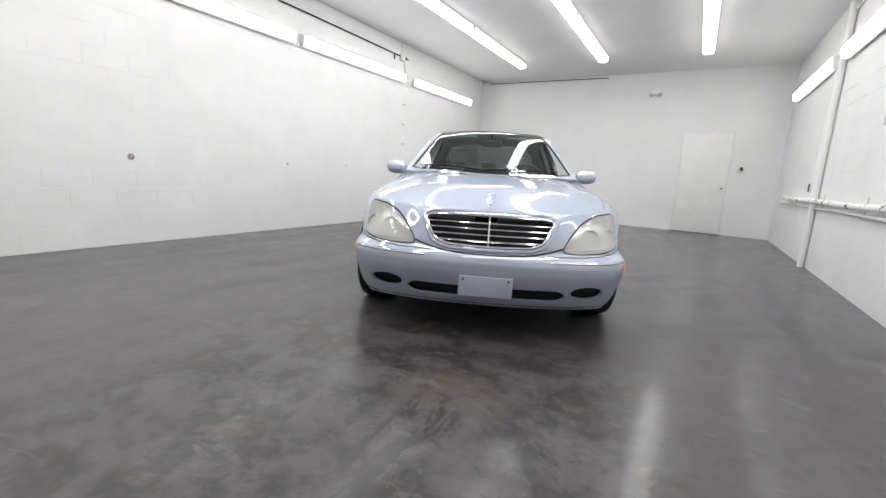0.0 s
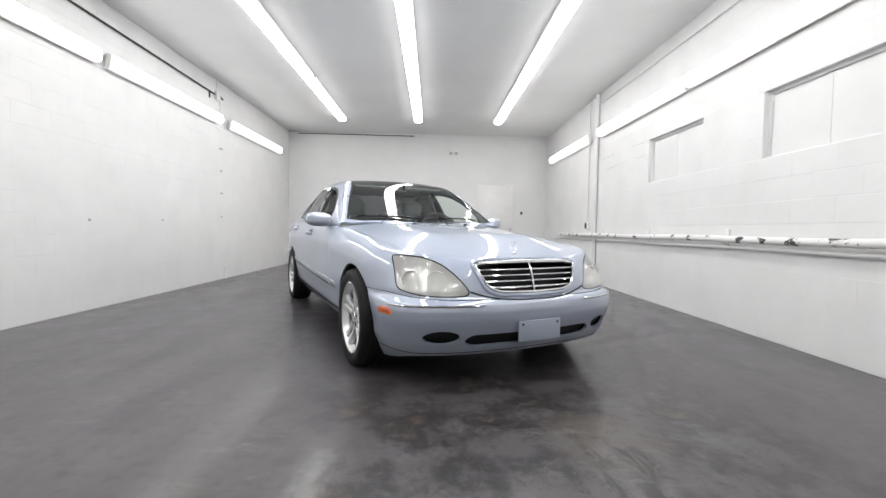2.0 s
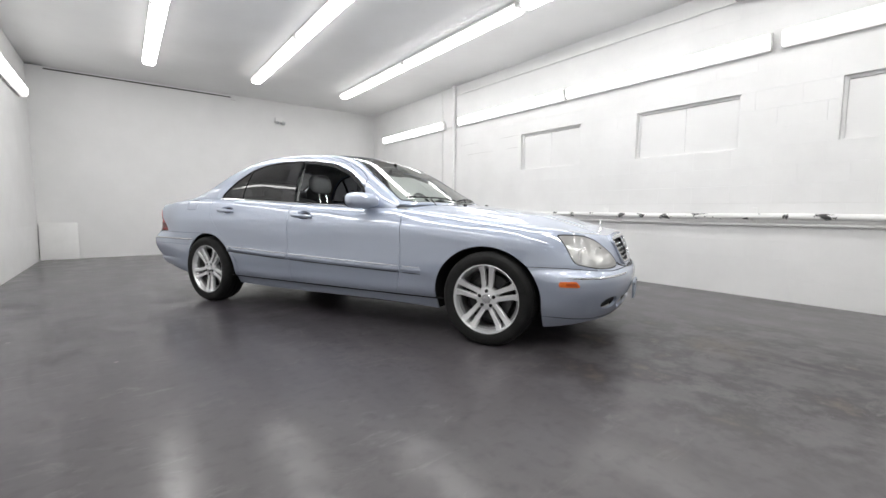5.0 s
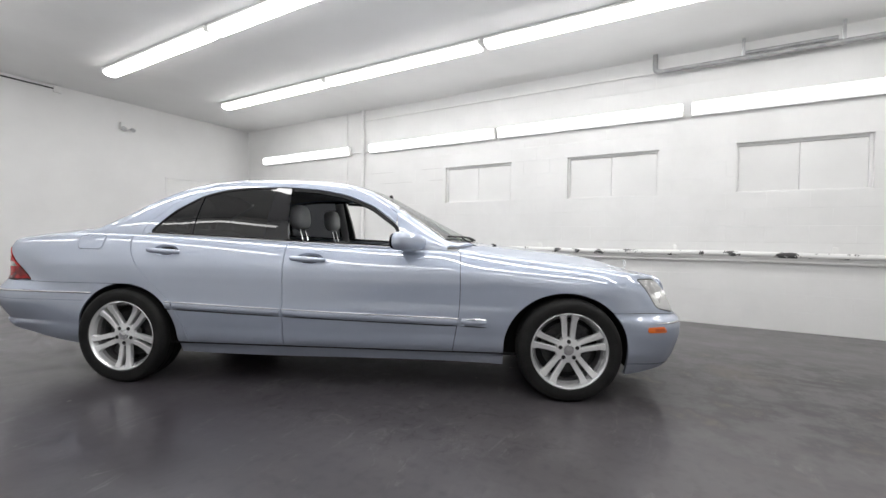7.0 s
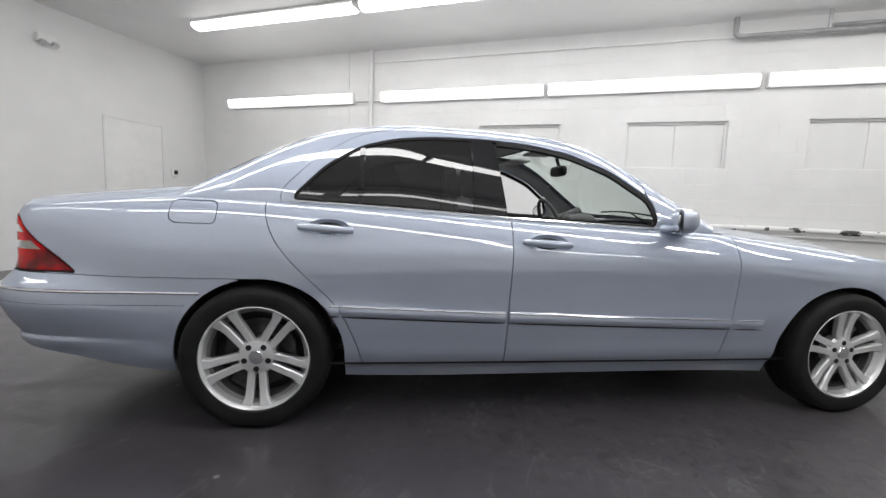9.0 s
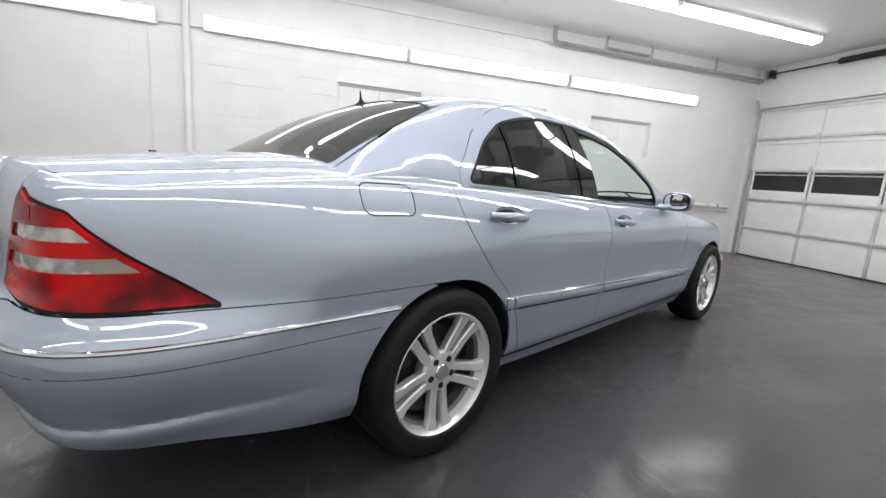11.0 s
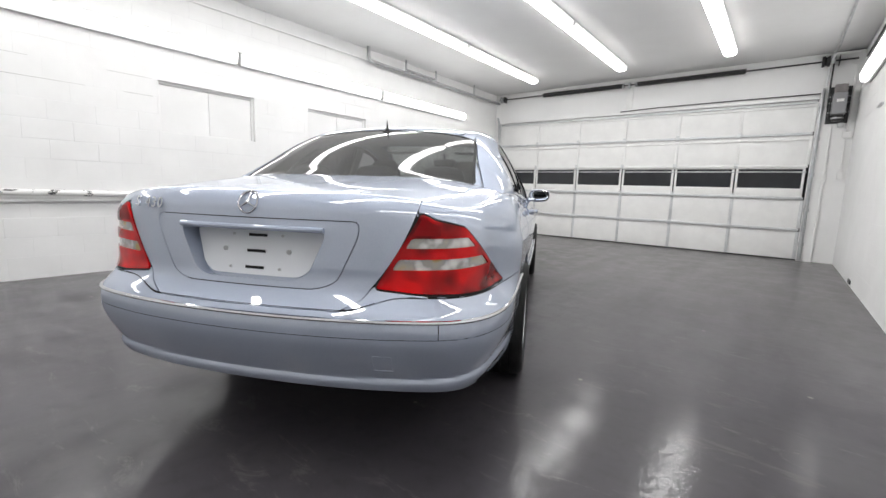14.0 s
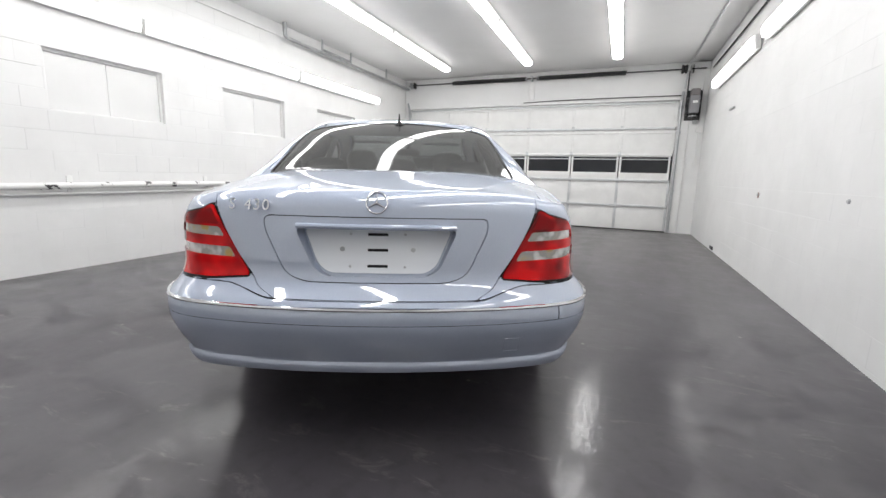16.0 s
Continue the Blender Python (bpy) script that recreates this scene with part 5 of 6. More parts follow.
part("rear_window", sheet(P - 0.004 * N, rear - 0.004, N, lip=0.005), REARGLASS, car, "dark tinted rear window")
for side in (1, -1):
    P, yr = house(side)
    N, X, Y, Z, dlo, screen, rear, keep, rear_keep, body, is_frame = house_fields(P, yr)
    part("door_frame", sheet(P, np.minimum(body, is_frame) - 0.0015, N, lip=0.012), PAINT, car)
    part("window_seal", seal(P, N, dlo, -0.002, 0.011, -0.002, 0.012, -0.40 - X), SEAL, car)
    part("window_seal", seal(P, N, dlo - 0.016 * smooth(1.0, 1.1, Z), -0.012, 0.010, -0.002, 0.014, np.minimum(X + 0.42, dlo + 0.002)), SEAL, car)
    door_glass = np.minimum.reduce([dlo - 0.010, X + 1.098, -0.548 - X])
    part("side_window", sheet(P - 0.006 * N, door_glass, N, lip=0.004), TINTED, car, "dark tinted side window")
    part("quarter_window", sheet(P - 0.006 * N, np.minimum(dlo - 0.010, -1.118 - X), N, lip=0.004), TINTED, car, "dark tinted quarter window")
    part("window_divider", seal(P, N, X, -1.120, -1.096, -0.001, 0.012, dlo - 0.006), GLOSSBLACK, car)
    part("door_pillar", sheet(P - 0.001 * N, np.minimum.reduce([dlo - 0.004, X + 0.556, -0.385 - 0.14 * (Z - 1.02) - X]), N, lip=0.03), GLOSSBLACK, car, "gloss black door pillar")
    # bright line under the windows
    belt = curve((0.42, 0.984), (0.0, 0.999), (-0.4, 1.014), (-1.0, 1.043), (-1.43, 1.058))
    pts = []
    for x in np.linspace(0.43, -1.43, 40):
        i = int(np.argmin(np.abs(P[:, 0, 0] - x)))
        j = int(np.argmin(np.abs(P[i, :22, 2] - float(belt(x)))))
        pts.append(P[i, j] + 0.002 * N[i, j])
        pts[-1][2] = float(belt(x))
    part("window_chrome", tube(bmesh.new(), pts, 0.0070, 6), CHROME, car)
    # triangular mirror base and mirror
    bm = bmesh.new()
    soft_block(bm, (0.520, side * 0.945, 1.028), (0.090, 0.106, 0.064), 0, 2.9, 36, 22)
    for v in bm.verts:
        k = (v.co.x - 0.520) / 0.100
        if k < -0.35:
            v.co.x = 0.480 + (k + 0.35) * 0.02
        else:
            v.co.z = 1.025 + (v.co.z - 1.025) * (1 - 0.25 * max(0, k))
            if k > 0:
                v.co.x = 0.520 + (v.co.x - 0.520) * (1 - 0.5 * min(1, max(0, (abs(v.co.y) - 0.86) / 0.2)))
        v.co.z += 0.10 * (abs(v.co.y) - 0.945) * 0.5
        v.co.x -= 0.46 * (abs(v.co.y) - 0.945) + 0.033
    mir = part("door_mirror", bm, PAINT, car)
    bm = soft_block(bmesh.new(), (0.461, side * 0.947, 1.030), (0.004, 0.088, 0.048), 0, 3.0)
    for v in bm.verts:
        v.co.x -= 0.46 * (abs(v.co.y) - 0.945) + 0.033
    part("mirror_glass", bm, MIRROR, mir, "mirror glass")
    bm = soft_block(bmesh.new(), (0.466, side * 0.947, 1.029), (0.006, 0.100, 0.056), 0, 3.2)
    for v in bm.verts:
        v.co.x -= 0.46 * (abs(v.co.y) - 0.945) + 0.033
    part("mirror_bezel", bm, GLOSSBLACK, mir, "black rim round the mirror glass")
    bm = bmesh.new()
    tube(bm, [(0.455, side * 0.83, 0.985), (0.465, side * 0.87, 0.985), (0.462, side * 0.92, 0.995)], [0.04, 0.03, 0.026], 12, flat=0.6)
    part("mirror_foot", bm, PAINT, mir)

# ---- under the body ----
bm = box(bmesh.new(), -2.35, 2.1, -0.56, 0.56, 0.19, 0.40, 0.03)
box(bm, -1.12, 1.12, -0.80, 0.80, 0.20, 0.31, 0.02)
part("underbody", bm, UNDER, car, "black underbody")


# ---- wheels ----
def wheel(x, side, turn):
    """Five pairs of spokes, built with the outer face towards +Y."""
    base = Matrix.Translation((x, side * 0.817, HUBZ)) @ (Matrix.Rotation(math.pi, 4, "Z") if side < 0 else Matrix()) @ Matrix.Rotation(turn, 4, "Y")
    wide = base @ Matrix.Diagonal((1.012, 1, 1.012, 1))
    rim = lathe(bmesh.new(), [(0.206, 0.012), (0.212, 0.045), (0.222, 0.058), (0.227, 0.082), (0.231, 0.096), (0.2395, 0.108), (0.2435, 0.106), (0.243, 0.096), (0.238, 0.088), (0.230, 0.06)], 72)
    rim.transform(wide)
    w = part("wheel", rim, ALLOY, car, "silver alloy wheel with five double spokes")
    barrel = lathe(bmesh.new(), [(0.205, -0.10), (0.225, -0.10), (0.222, -0.06), (0.205, -0.03), (0.208, 0.05), (0.229, 0.064)], 48)
    barrel.transform(wide)
    part("barrel", barrel, BARREL, w, "dull dark wheel barrel")
    hub = lathe(bmesh.new(), [(0.0, 0.078), (0.062, 0.078), (0.078, 0.074), (0.087, 0.060), (0.084, 0.015), (0.0, 0.01)], 40)
    hub.transform(base)
    part("hub", hub, ALLOY, w)
    for n in range(5):
        q = 2 * math.pi * n / 5
        for s in (-1, 1):
            spoke = bmesh.new()
            rows = []
            for t in np.linspace(0, 1, 9):
                r = 0.062 + (0.233 - 0.062) * t
                off = s * (0.0205 + 0.0125 * t)
                inner, outer = 0.0150 + 0.0015 * t, 0.0185 + 0.004 * t + 0.016 * float(smooth(0.70, 1.0, t))
                lo, hi = (-outer, inner) if s < 0 else (-inner, outer)
                face = 0.074 + 0.020 * t - 0.006 * math.sin(math.pi * t)
                deep = 0.030
                sec = [(lo, face - 0.006), (lo + 0.005, face), (hi - 0.005, face), (hi, face - 0.006), (hi + 0.001, face - deep), (lo - 0.001, face - deep)]
                row = []
                for a, h in sec:
                    u, v = off + a, r
                    row.append(spoke.verts.new((v * math.cos(q) - u * math.sin(q), h, v * math.sin(q) + u * math.cos(q))))
                rows.append(row)
            for a, b in zip(rows, rows[1:]):
                for k in range(6):
                    spoke.faces.new((a[k], a[(k + 1) % 6], b[(k + 1) % 6], b[k]))
            spoke.faces.new(rows[0][::-1]), spoke.faces.new(rows[-1])
            spoke.transform(wide)
            part("spoke", spoke, ALLOY, w)
    tyre = lathe(bmesh.new(), [(0.239, -0.108), (0.262, -0.116), (0.295, -0.117), (0.317, -0.107), (0.327, -0.088), (0.3295, -0.06), (0.33, -0.055), (0.325, -0.052), (0.324, -0.046), (0.33, -0.043), (0.33, -0.006), (0.323, -0.003), (0.323, 0.003), (0.33, 0.006), (0.33, 0.043), (0.324, 0.046), (0.324, 0.052), (0.33, 0.055), (0.3295, 0.06), (0.327, 0.088), (0.317, 0.107), (0.302, 0.1155), (0.298, 0.1175), (0.266, 0.116), (0.253, 0.1125), (0.248, 0.112), (0.243, 0.106), (0.239, 0.095)], 96)
    tyre.transform(base @ Matrix.Diagonal((1.020, 1, 1.020, 1)))
    part("tyre", tyre, RUBBER, w, "black road tyre")
    cap = lathe(bmesh.new(), [(0.0, 0.086), (0.030, 0.085), (0.034, 0.080), (0.034, 0.070)], 32)
    cap.transform(base)
    part("hub_cap", cap, CHROME, w, "plain chrome hub cap")
    for n in range(5):
        q = 2 * math.pi * n / 5
        c = (0.056 * math.cos(q), 0, 0.056 * math.sin(q))
        bolt = cyl(bmesh.new(), (c[0], 0.060, c[2]), (c[0], 0.0795, c[2]), 0.0135, seg=12)
        bolt.transform(base)
        part("wheel_bolt", bolt, SEAL, w, "dark wheel bolt")
    disc = lathe(bmesh.new(), [(0.0, 0.012), (0.09, 0.012), (0.095, 0.0), (0.165, 0.0), (0.165, -0.028), (0.0, -0.028)], 48)
    disc.transform(base)
    part("brake_disc", disc, DARKMETAL, w, "dark steel brake disc")
    caliper = bmesh.new()
    rows = []
    for t in np.linspace(-0.45, 0.45, 9):
        a = t + math.pi * 0.12
        rows.append([caliper.verts.new((r * math.cos(a), h, r * math.sin(a))) for r, h in ((0.10, 0.03), (0.178, 0.03), (0.185, 0.015), (0.185, -0.05), (0.10, -0.05))])
    for a, b in zip(rows, rows[1:]):
        for k in range(5):
            caliper.faces.new((a[k], a[(k + 1) % 5], b[(k + 1) % 5], b[k]))
    caliper.faces.new(rows[0][::-1]), caliper.faces.new(rows[-1])
    caliper.transform(base)
    part("brake_caliper", caliper, DARKMETAL, w)
    back = lathe(bmesh.new(), [(0.0, -0.035), (0.206, -0.035)], 40)
    back.transform(base)
    part("backing_plate", back, UNDER, w)
    return w


wheel(AXLE, -1, -math.pi / 2)
wheel(REAR_AXLE, -1, math.pi / 2)
wheel(AXLE, 1, math.pi / 2)
wheel(REAR_AXLE, 1, -math.pi / 2)

# ---- front end ----


def nose(y, z, out=0.0):
    k = int(np.argmin(np.abs(OY[:214] - abs(y))))
    d = float(inset(np.array([z]), np.array([k]))[0]) - out
    return (OX[k] + NX[k] * d, y, z)


ring = [nose(float(y), float(z), 0.004) for y, z in rounded([(-0.386, 0.742), (-0.318, 0.612), (-0.24, 0.586), (0.0, 0.579), (0.24, 0.586), (0.318, 0.612), (0.386, 0.742), (0.32, 0.752), (0.0, 0.756), (-0.32, 0.752)], 0.045, 7)]
grille = part("grille", tube(bmesh.new(), ring, 0.0085, 10, True), CHROME, car, "chrome grille frame with four slats")
gP, gk = whole("front")
gg = Fields(gP, gk)
part("grille_back", sheet(gP - 0.06 * gg.N, gg.grille + 0.05, gg.N, lip=0), SEAL, grille, "black space behind the slats")
for z in (0.611, 0.646, 0.680, 0.713):
    half = 0.318 + 0.068 * (z - 0.611) / 0.131
    pts = [nose(float(y), z, -0.009) for y in np.linspace(-half, half, 21)]
    part("slat", tube(bmesh.new(), pts, 0.0066, 8, flat=1.0), CHROME, grille, "chrome slat")
outer = [nose(float(y), float(z), 0.0) for y, z in rounded([(-0.402, 0.752), (-0.335, 0.598), (-0.25, 0.567), (0.0, 0.560), (0.25, 0.567), (0.335, 0.598), (0.402, 0.752), (0.33, 0.772), (0.0, 0.776), (-0.33, 0.772)], 0.05, 7)]
part("grille_surround", tube(bmesh.new(), outer, 0.013, 10, True), PAINT, grille, "painted grille surround")
part("centre_bar", tube(bmesh.new(), [nose(0.0, float(z), 0.002) for z in np.linspace(0.578, 0.762, 9)], 0.0065, 8), CHROME, grille, "chrome upright bar")
ys = np.linspace(-0.355, 0.355, 25)
part("grille_band", tube(bmesh.new(), [nose(float(y), 0.762 - 0.010 * (abs(float(y)) / 0.355) ** 2, 0.004) for y in ys], 0.0085, 10, flat=1.6), CHROME, grille, "bright chrome band over the slats")
# black tube that draws the shadow line in the gap below the grille
part("grille_gap_shade", tube(bmesh.new(), [nose(float(y), float(z), -0.004) for y, z in zip(np.linspace(-0.432, 0.432, 33), 0.538 + 0.055 * (np.abs(np.linspace(-1, 1, 33)) ** 3.2))], 0.006, 8), SEAL, grille, "black strip standing for the shaded gap under the grille")
plate = part("front_plate", box(bmesh.new(), 2.436, 2.449, -0.156, 0.156, 0.296, 0.418, 0.005), PLATE_FRONT, car, "blank pale plastic number plate")
for y in (-0.13, 0.13):
    part("plate_bolt", cyl(bmesh.new(), (2.449, y, 0.398), (2.453, y, 0.398), 0.007, seg=10), DARKMETAL, plate)
# ornament: a ring with three arms on a short stem
orn = bmesh.new()
zc = float(deck(np.array([2.17]), np.array([0.0]))[0])
tube(orn, [(2.17, 0.030 * math.sin(q), zc + 0.054 + 0.030 * math.cos(q)) for q in np.linspace(0, 2 * math.pi, 33)[:-1]], 0.0017, 8, True)
for n in range(3):
    q = 2 * math.pi * n / 3
    tube(orn, [(2.17, 0, zc + 0.054), (2.17, 0.029 * math.sin(q), zc + 0.054 + 0.029 * math.cos(q))], [0.003, 0.001], 6)
tube(orn, [(2.17, 0, zc + 0.001), (2.17, 0, zc + 0.012), (2.17, 0, zc + 0.028)], [0.016, 0.007, 0.004], 12)
part("bonnet_ornament", orn, CHROME, car, "chrome ring ornament standing on the bonnet")
# washers and wipers
for y in (-0.25, 0.25):
    part("washer_jet", box(bmesh.new(), 1.06, 1.09, y - 0.012, y + 0.012, float(deck(np.array([1.07]), np.array([y]))[0]) - 0.001, float(deck(np.array([1.07]), np.array([y]))[0]) + 0.01, 0.003), SEAL, car)


def on_glass(x, y):
    zr, top = float(rail_z(x)), float(crest_z(x))
    zb = float(top_z(x)) - 0.004
    yb = float(np.interp(-x, -TX[86:514], TY[86:514]))
    zr = max(zr, zb + 0.002)
    top = max(top, zr + 0.012)
    c = yb - 0.5 * (zr - zb)
    return zr + (top - zr) * (1 - min(1, abs(y) / c) ** 2)


for y0, y1, x0, x1 in ((0.52, -0.08, 0.80, 0.915), (-0.10, -0.66, 0.90, 0.73)):
    pts = []
    for t in np.linspace(0, 1, 12):
        y, x = y0 + (y1 - y0) * t, x0 + (x1 - x0) * t
        pts.append((x, y, on_glass(x, y) + 0.010))
    wp = part("wiper", tube(bmesh.new(), pts, 0.007, 6), SEAL, car, "black wiper blade")
    a = (0.955, y1 * 0.5 + y0 * 0.5 - 0.15, 0.968)
    part("wiper_arm", tube(bmesh.new(), [a, pts[6]], [0.010, 0.005], 6), SEAL, wp)

# ---- rear end ----


def rear_face(y, z, out=0.0):
    k = int(len(OS) - 1 - np.argmin(np.abs(OY[::-1][:214] - abs(y))))
    d = float(inset(np.array([z]), np.array([k]))[0]) - out
    return Vector((OX[k] + NX[k] * d, y, z))


bm = bmesh.new()
tube(bm, [rear_face(float(y), 0.918, 0.006) for y in np.linspace(-0.285, 0.285, 25)], 0.009, 8, flat=1.1)
part("boot_handle", bm, PAINT, car, "painted grip strip over the plate")
ys = np.linspace(-0.47, 0.47, 41)
part("lid_seal", tube(bmesh.new(), [rear_face(float(y), 0.6605 + 0.044 * float(smooth(0.36, 0.56, abs(y))), -0.0015) for y in ys], 0.0016, 8), SEAL, car, "black gap under the boot lid")
gr = Fields(*whole("rear"))
blank = gr.cut(gr.recess - 0.006, "rear_plate_holder", PLATE, "blank pale plate holder with slots", out=-plate_in(gr.Z)[..., None])
for z in (0.884, 0.828, 0.770):
    x = rear_face(0.0, z, -plate_in(z)).x
    part("slot", box(bmesh.new(), x - 0.0025, x + 0.001, -0.037, 0.037, z - 0.005, z + 0.005), SEAL, blank, "dark slot")
for y, z, r in ((-0.13, 0.83, 0.009), (0.13, 0.83, 0.009), (-0.1, 0.885, 0.005), (0.1, 0.885, 0.005), (-0.1, 0.768, 0.005), (0.1, 0.768, 0.005)):
    x = rear_face(y, z, -plate_in(z)).x
    part("plate_bolt", cyl(bmesh.new(), (x + 0.001, y, z), (x - 0.004, y, z), r, seg=12), GREYMETAL, blank)
bm, ze = bmesh.new(), 1.004
tube(bm, [rear_face(0.037 * math.sin(q), ze + 0.037 * math.cos(q), 0.005) for q in np.linspace(0, 2 * math.pi, 37)[:-1]], 0.0034, 8, True)
for n in range(3):
    q = 2 * math.pi * n / 3
    tube(bm, [rear_face(0.035 * t * math.sin(q), ze + 0.035 * t * math.cos(q), 0.005) for t in (0.0, 0.5, 1.0)], [0.0055, 0.003, 0.0014], 6)
part("boot_emblem", bm, CHROME, car, "chrome ring emblem with three arms")


def lettering(text, size, deep):
    """Raised letters as a mesh: X along the line, Y up, Z out."""
    cu = bpy.data.curves.new("letters", "FONT")
    cu.body, cu.size, cu.extrude = text, size, deep
    ob = bpy.data.objects.new("letters", cu)
    bm = bmesh.new()
    bm.from_mesh(ob.to_mesh())
    ob.to_mesh_clear()
    bpy.data.objects.remove(ob)
    return bm


for letter, y in (("S", 0.532), ("4", 0.474), ("3", 0.441), ("0", 0.408)):
    p0, p1 = rear_face(y, 0.986, 0.003), rear_face(y - 0.032, 0.986, 0.003)
    along = (p1 - p0).normalized()
    upward = (rear_face(y, 1.005, 0.003) - rear_face(y, 0.975, 0.003)).normalized()
    out = along.cross(upward).normalized()
    bm = lettering(letter, 0.056, 0.004)
    bm.transform(Matrix.Translation(p0 - 0.018 * upward) @ Matrix((along, out.cross(along), out)).transposed().to_4x4())
    part("badge_letter", bm, CHROME, car, "raised chrome letter on the boot lid")
cover = bmesh.new()
tube(cover, [rear_face(y, z, 0.0005) for y, z in ((-0.535, 0.452), (-0.475, 0.455), (-0.475, 0.515), (-0.535, 0.512))], 0.0006, 6, True)
part("tow_cover", cover, PAINT, car, "square tow hook cover in the bumper")
za = float(crest_z(-1.432))
part("aerial", tube(bmesh.new(), [(-1.432, 0, za - 0.006), (-1.434, 0, za + 0.006), (-1.437, 0, za + 0.020), (-1.442, 0, za + 0.062)], [0.036, 0.016, 0.0065, 0.0025], 12), SEAL, car, "short black roof aerial")

# ---- cabin ----
part("cabin_floor", box(bmesh.new(), -1.75, 1.05, -0.74, 0.74, 0.31, 0.345, 0.01), CARPET, car)
for side in (1, -1):
    for a, b in ((0.82, -0.39), (-0.41, -1.30)):
        bm = box(bmesh.new(), max(b, -1.10), a, side * 0.755, side * 0.80, 0.36, 0.975, 0.02)
        if b < -1.1:
            box(bm, b, -1.09, side * 0.755, side * 0.80, 0.76, 0.975, 0.02)
        box(bm, max(b, -1.1) + 0.1, a - 0.1, side * 0.69, side * 0.756, 0.62, 0.68, 0.02)
        part("door_card", bm, LEATHER, car, "grey leather door lining")


for side in (1, -1):
    pts = [(-0.47 - 0.03 * t, side * (0.775 - 0.175 * t), 0.95 + 0.44 * t) for t in np.linspace(0, 1, 9)]
    part("pillar_lining", tube(bmesh.new(), pts, 0.042, 10, flat=0.45), LEATHER, car, "grey lining of the door pillar")


def seat(x, y, wide=0.26, high=0.25, lean=-0.32):
    bm = soft_block(bmesh.new(), (x + 0.10, y, 0.50), (0.29, wide, 0.10), -0.1, 4.0)
    s = part("seat", bm, SEATS, car, "grey leather seat")
    back = soft_block(bmesh.new(), (x - 0.235, y, 0.755), (0.095, wide, high), lean, 4.0)
    part("backrest", back, SEATS, s)
    for w in (-1, 1):
        part("bolster", soft_block(bmesh.new(), (x - 0.185, y + w * wide * 0.86, 0.72), (0.10, 0.045, high * 0.85), lean, 3.0, 14, 10), SEATS, s)
    part("headrest", soft_block(bmesh.new(), (x - 0.375, y, 1.205), (0.058, 0.130, 0.098), -0.12, 3.0), SEATS, s)
    bm = bmesh.new()
    for w in (-0.05, 0.05):
        cyl(bm, (x - 0.315, y + w, 0.96), (x - 0.37, y + w, 1.17), 0.006, seg=8)
    part("headrest_post", bm, CHROME, s)
    return s


seat(-0.12, 0.37)
seat(-0.12, -0.37)
rb = part("rear_seat", soft_block(bmesh.new(), (-1.13, 0, 0.50), (0.28, 0.70, 0.11), -0.1, 5.0, 40, 14), SEATS, car, "grey leather rear bench")
part("backrest", soft_block(bmesh.new(), (-1.50, 0, 0.80), (0.10, 0.70, 0.31), -0.35, 5.0, 40, 14), SEATS, rb)
for y in (-0.42, 0.0, 0.42):
    part("headrest", soft_block(bmesh.new(), (-1.63, y, 1.125), (0.05, 0.12, 0.07), -0.12, 3.0), SEATS, rb)
part("parcel_shelf", box(bmesh.new(), -2.0, -1.60, -0.66, 0.66, 1.015, 1.04, 0.01), DASH, car, "dark parcel shelf")
dash = part("dashboard", soft_block(bmesh.new(), (0.72, 0, 0.80), (0.30, 0.76, 0.165), -0.06, 5.0, 48, 20), DASH, car, "dark grey dashboard")
part("instrument_hood", soft_block(bmesh.new(), (0.50, 0.37, 0.965), (0.13, 0.20, 0.07), -0.1, 3.0), DASH, dash)
part("centre_console", box(bmesh.new(), -0.45, 0.62, -0.11, 0.11, 0.34, 0.62, 0.03), DASH, dash)
wheel_m = Matrix.Translation((0.30, 0.37, 0.955)) @ Matrix.Rotation(radians(-24), 4, "Y")
sw = part("steering_wheel", tube(bmesh.new(), [wheel_m @ Vector((0, 0.19 * math.cos(q), 0.19 * math.sin(q))) for q in np.linspace(0, 2 * math.pi, 41)[:-1]], 0.015, 10, True), DASH, car, "dark leather steering wheel")
bm = soft_block(bmesh.new(), (0, 0, 0), (0.03, 0.075, 0.06), 0, 3.0)
for q in (0.0, math.pi, -math.pi / 2):
    tube(bm, [(0, 0, 0), (0, 0.18 * math.cos(q), 0.18 * math.sin(q))], 0.014, 8, flat=0.5)
bm.transform(wheel_m)
part("wheel_hub", bm, DASH, sw)
part("steering_column", cyl(bmesh.new(), wheel_m @ Vector((0.02, 0, 0)), wheel_m @ Vector((0.25, 0, -0.02)), 0.035, 0.05, 16), DASH, sw)
rv = part("rear_view_mirror", soft_block(bmesh.new(), (0.19, 0.0, 1.325), (0.025, 0.115, 0.036), 0, 4.0), SEAL, car, "black inside mirror")
part("mirror_stem", cyl(bmesh.new(), (0.20, 0, 1.34), (0.17, 0, 1.42), 0.012, seg=10), SEAL, rv)
for y in (-0.33, 0.33):
    part("sun_visor", box(bmesh.new(), -0.12, 0.04, y - 0.17, y + 0.17, 1.395, 1.41, 0.006), LEATHER, car, "grey sun visor")

# ---- concrete blocks of the two long walls ----
COURSE, BLOCK_W = 0.203, 0.406


filled = random.Random(8)


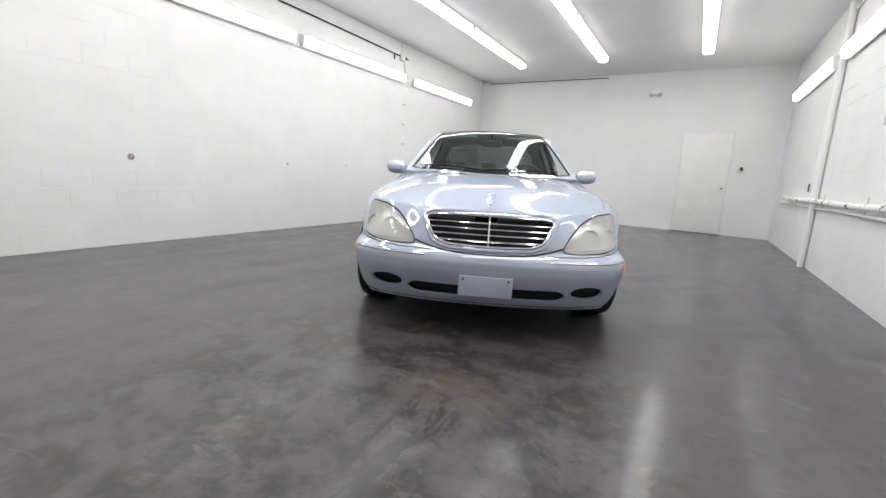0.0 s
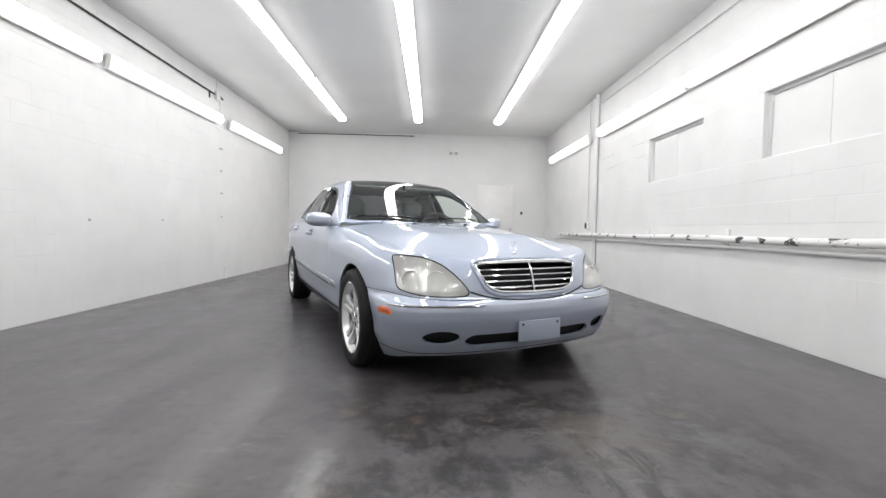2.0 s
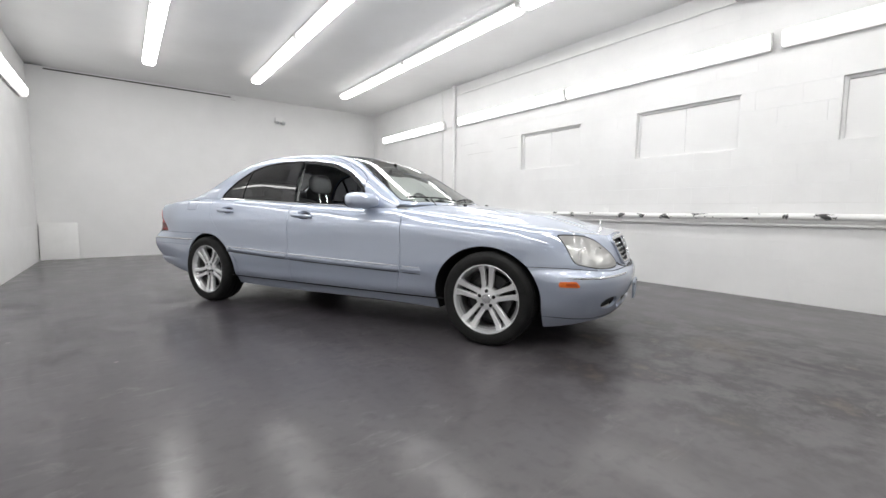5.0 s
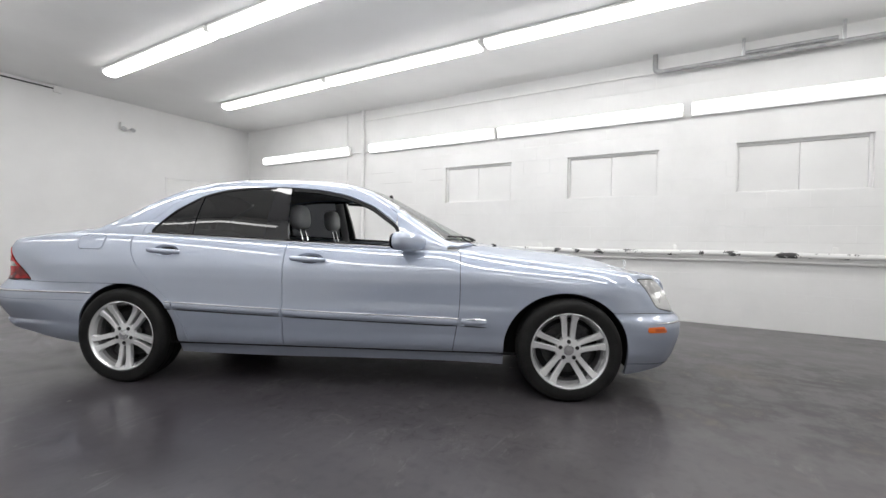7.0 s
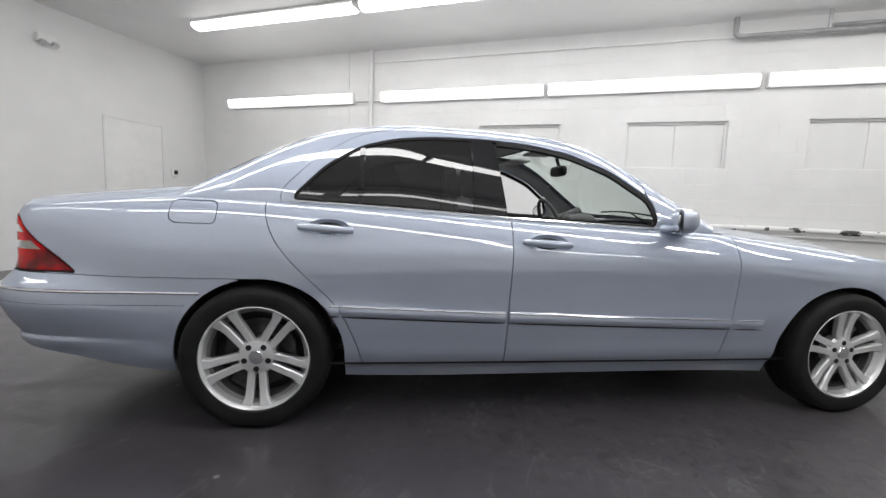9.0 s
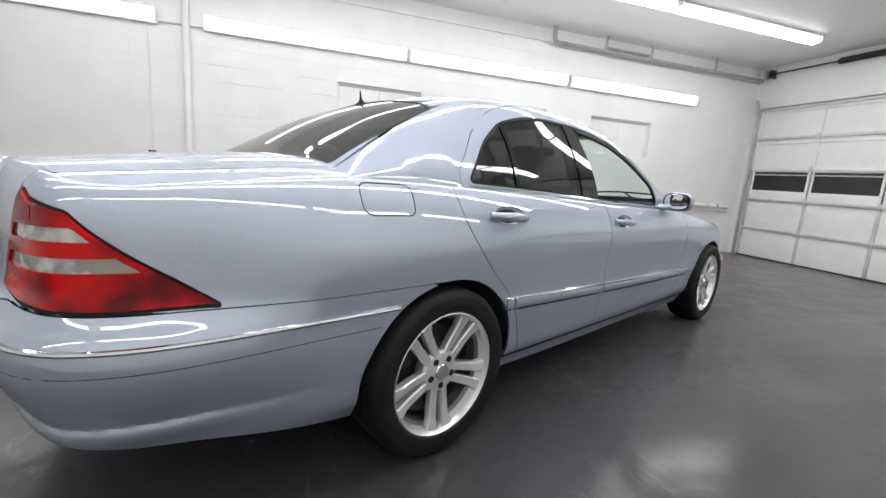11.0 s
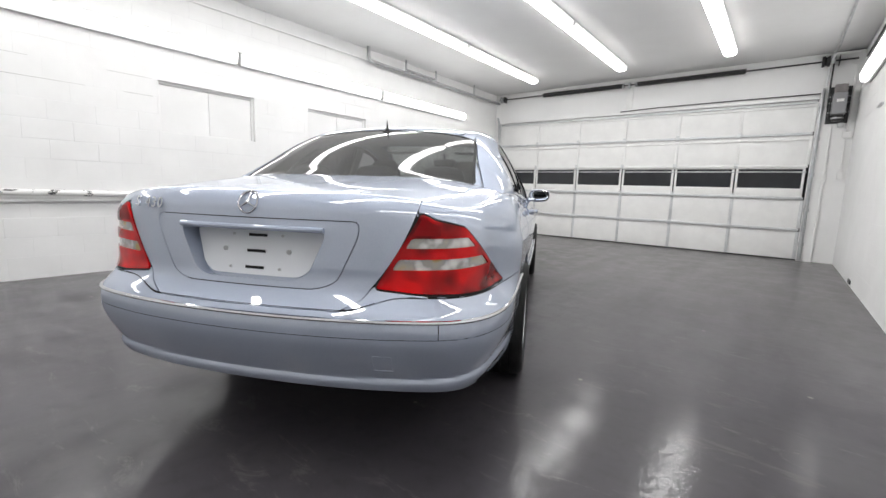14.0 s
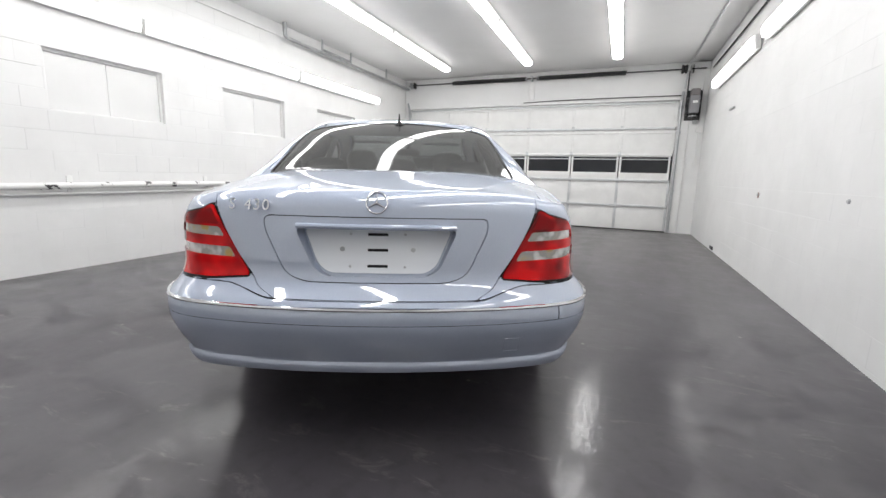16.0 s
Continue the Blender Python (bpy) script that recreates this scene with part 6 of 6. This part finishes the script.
def block_mesh(w, h, face, open_joint):
    """One block, its front edges rounded off by a narrow chamfer; X points out of the wall."""
    e, u, d = (0.0045, 0.0004, 0.0015) if open_joint else (0.002, 0.0004, 0.0002)
    j = 0.0002
    y0, y1, z0, z1 = -w / 2 + j, w / 2 - j, -h / 2 + j, h / 2 - j
    v = [(-0.012, y0, z0), (-0.012, y1, z0), (-0.012, y1, z1), (-0.012, y0, z1), (-d, y0, z0), (-d, y1, z0), (-d, y1, z1), (-d, y0, z1), (0, y0 + u, z0 + e), (0, y1 - u, z0 + e), (0, y1 - u, z1 - e), (0, y0 + u, z1 - e)]
    f = [(8, 9, 10, 11)] + [(a, (a + 1) % 4, 4 + (a + 1) % 4, 4 + a) for a in range(4)] + [(4 + a, 4 + (a + 1) % 4, 8 + (a + 1) % 4, 8 + a) for a in range(4)]
    return [(face * x, y, z) for x, y, z in v], f


def block_wall(wall, x, face, openings, near):
    shared, rest_v, rest_f, made, opened = {}, [], [], 0, False
    rows = [(0.0, 0.031)] + [(0.031 + COURSE * k, 0.031 + COURSE * (k + 1)) for k in range(17)]
    for n, (z0, z1) in enumerate(rows):
        z1 = min(z1, ZC)
        if z1 - z0 < 0.02:
            continue
        cuts = [YS]
        y = 4.49 - 40 * BLOCK_W + (n % 2) * BLOCK_W / 2
        while y < YN - 0.02:
            if y > YS + 0.02:
                cuts.append(y)
            y += BLOCK_W
        cuts.append(YN)
        for a, b in zip(cuts, cuts[1:]):
            spans = [(a, b)]
            for o0, o1 in openings:
                if z0 < WZ1 - 0.01 and z1 > WZ0 + 0.01:
                    spans = [q for s0, s1 in spans for q in ((s0, min(s1, o0)), (max(s0, o1), s1)) if q[1] - q[0] > 0.012]
            for s0, s1 in spans:
                w, h = round(s1 - s0, 3), round(z1 - z0, 3)
                c = ((s0 + s1) / 2, (z0 + z1) / 2)
                if filled.random() < 0.30:
                    opened = filled.random() < 0.36
                if near(*c) and made < 300:
                    key = (w, h, opened)
                    if key not in shared:
                        me = bpy.data.meshes.new("block")
                        v, f = block_mesh(w, h, face, opened)
                        me.from_pydata(v, [], f)
                        me.materials.append(BLOCK)
                        shared[key] = me
                    ob = new("block", shared[key])
                    ob.location = (x, *c)
                    ob.parent = wall
                    made += 1
                else:
                    v, f = block_mesh(w, h, face, opened)
                    k = len(rest_v)
                    rest_v += [(x + p, c[0] + q, c[1] + r) for p, q, r in v]
                    rest_f += [tuple(i + k for i in q) for q in f]
    me = bpy.data.meshes.new("blockwork")
    me.from_pydata(rest_v, [], rest_f)
    me.materials.append(BLOCK)
    ob = new("blockwork", me)
    ob.parent = wall
    tagged(ob, "white painted concrete blocks further along the wall", "", "", "stuff")


block_wall(wall_east, XE, -1, WINDOWS, lambda y, z: -0.5 < y < 7.5 and z < 2.9)
block_wall(wall_west, XW, 1, (), lambda y, z: 2.0 < y < 9.0 and z < 2.9)

# joints on the east wall where the paint has cracked open
CRACK = worn("cracked_joint", (0.30, 0.29, 0.28), (0.62, 0.61, 0.60), (0.6, 0.8), 9.0, 60.0, 0.05)
for y0, y1, z in ((6.39, 7.13, 2.061), (6.83, 7.34, 2.264), (5.75, 6.04, 2.061), (5.75, 6.18, 2.264)):
    part("open_joint", box(bmesh.new(), XE - 0.0016, XE + 0.002, y0, y1, z - 0.0022, z + 0.0022, 0.0008), CRACK, wall_east, "dark hairline crack along a joint")
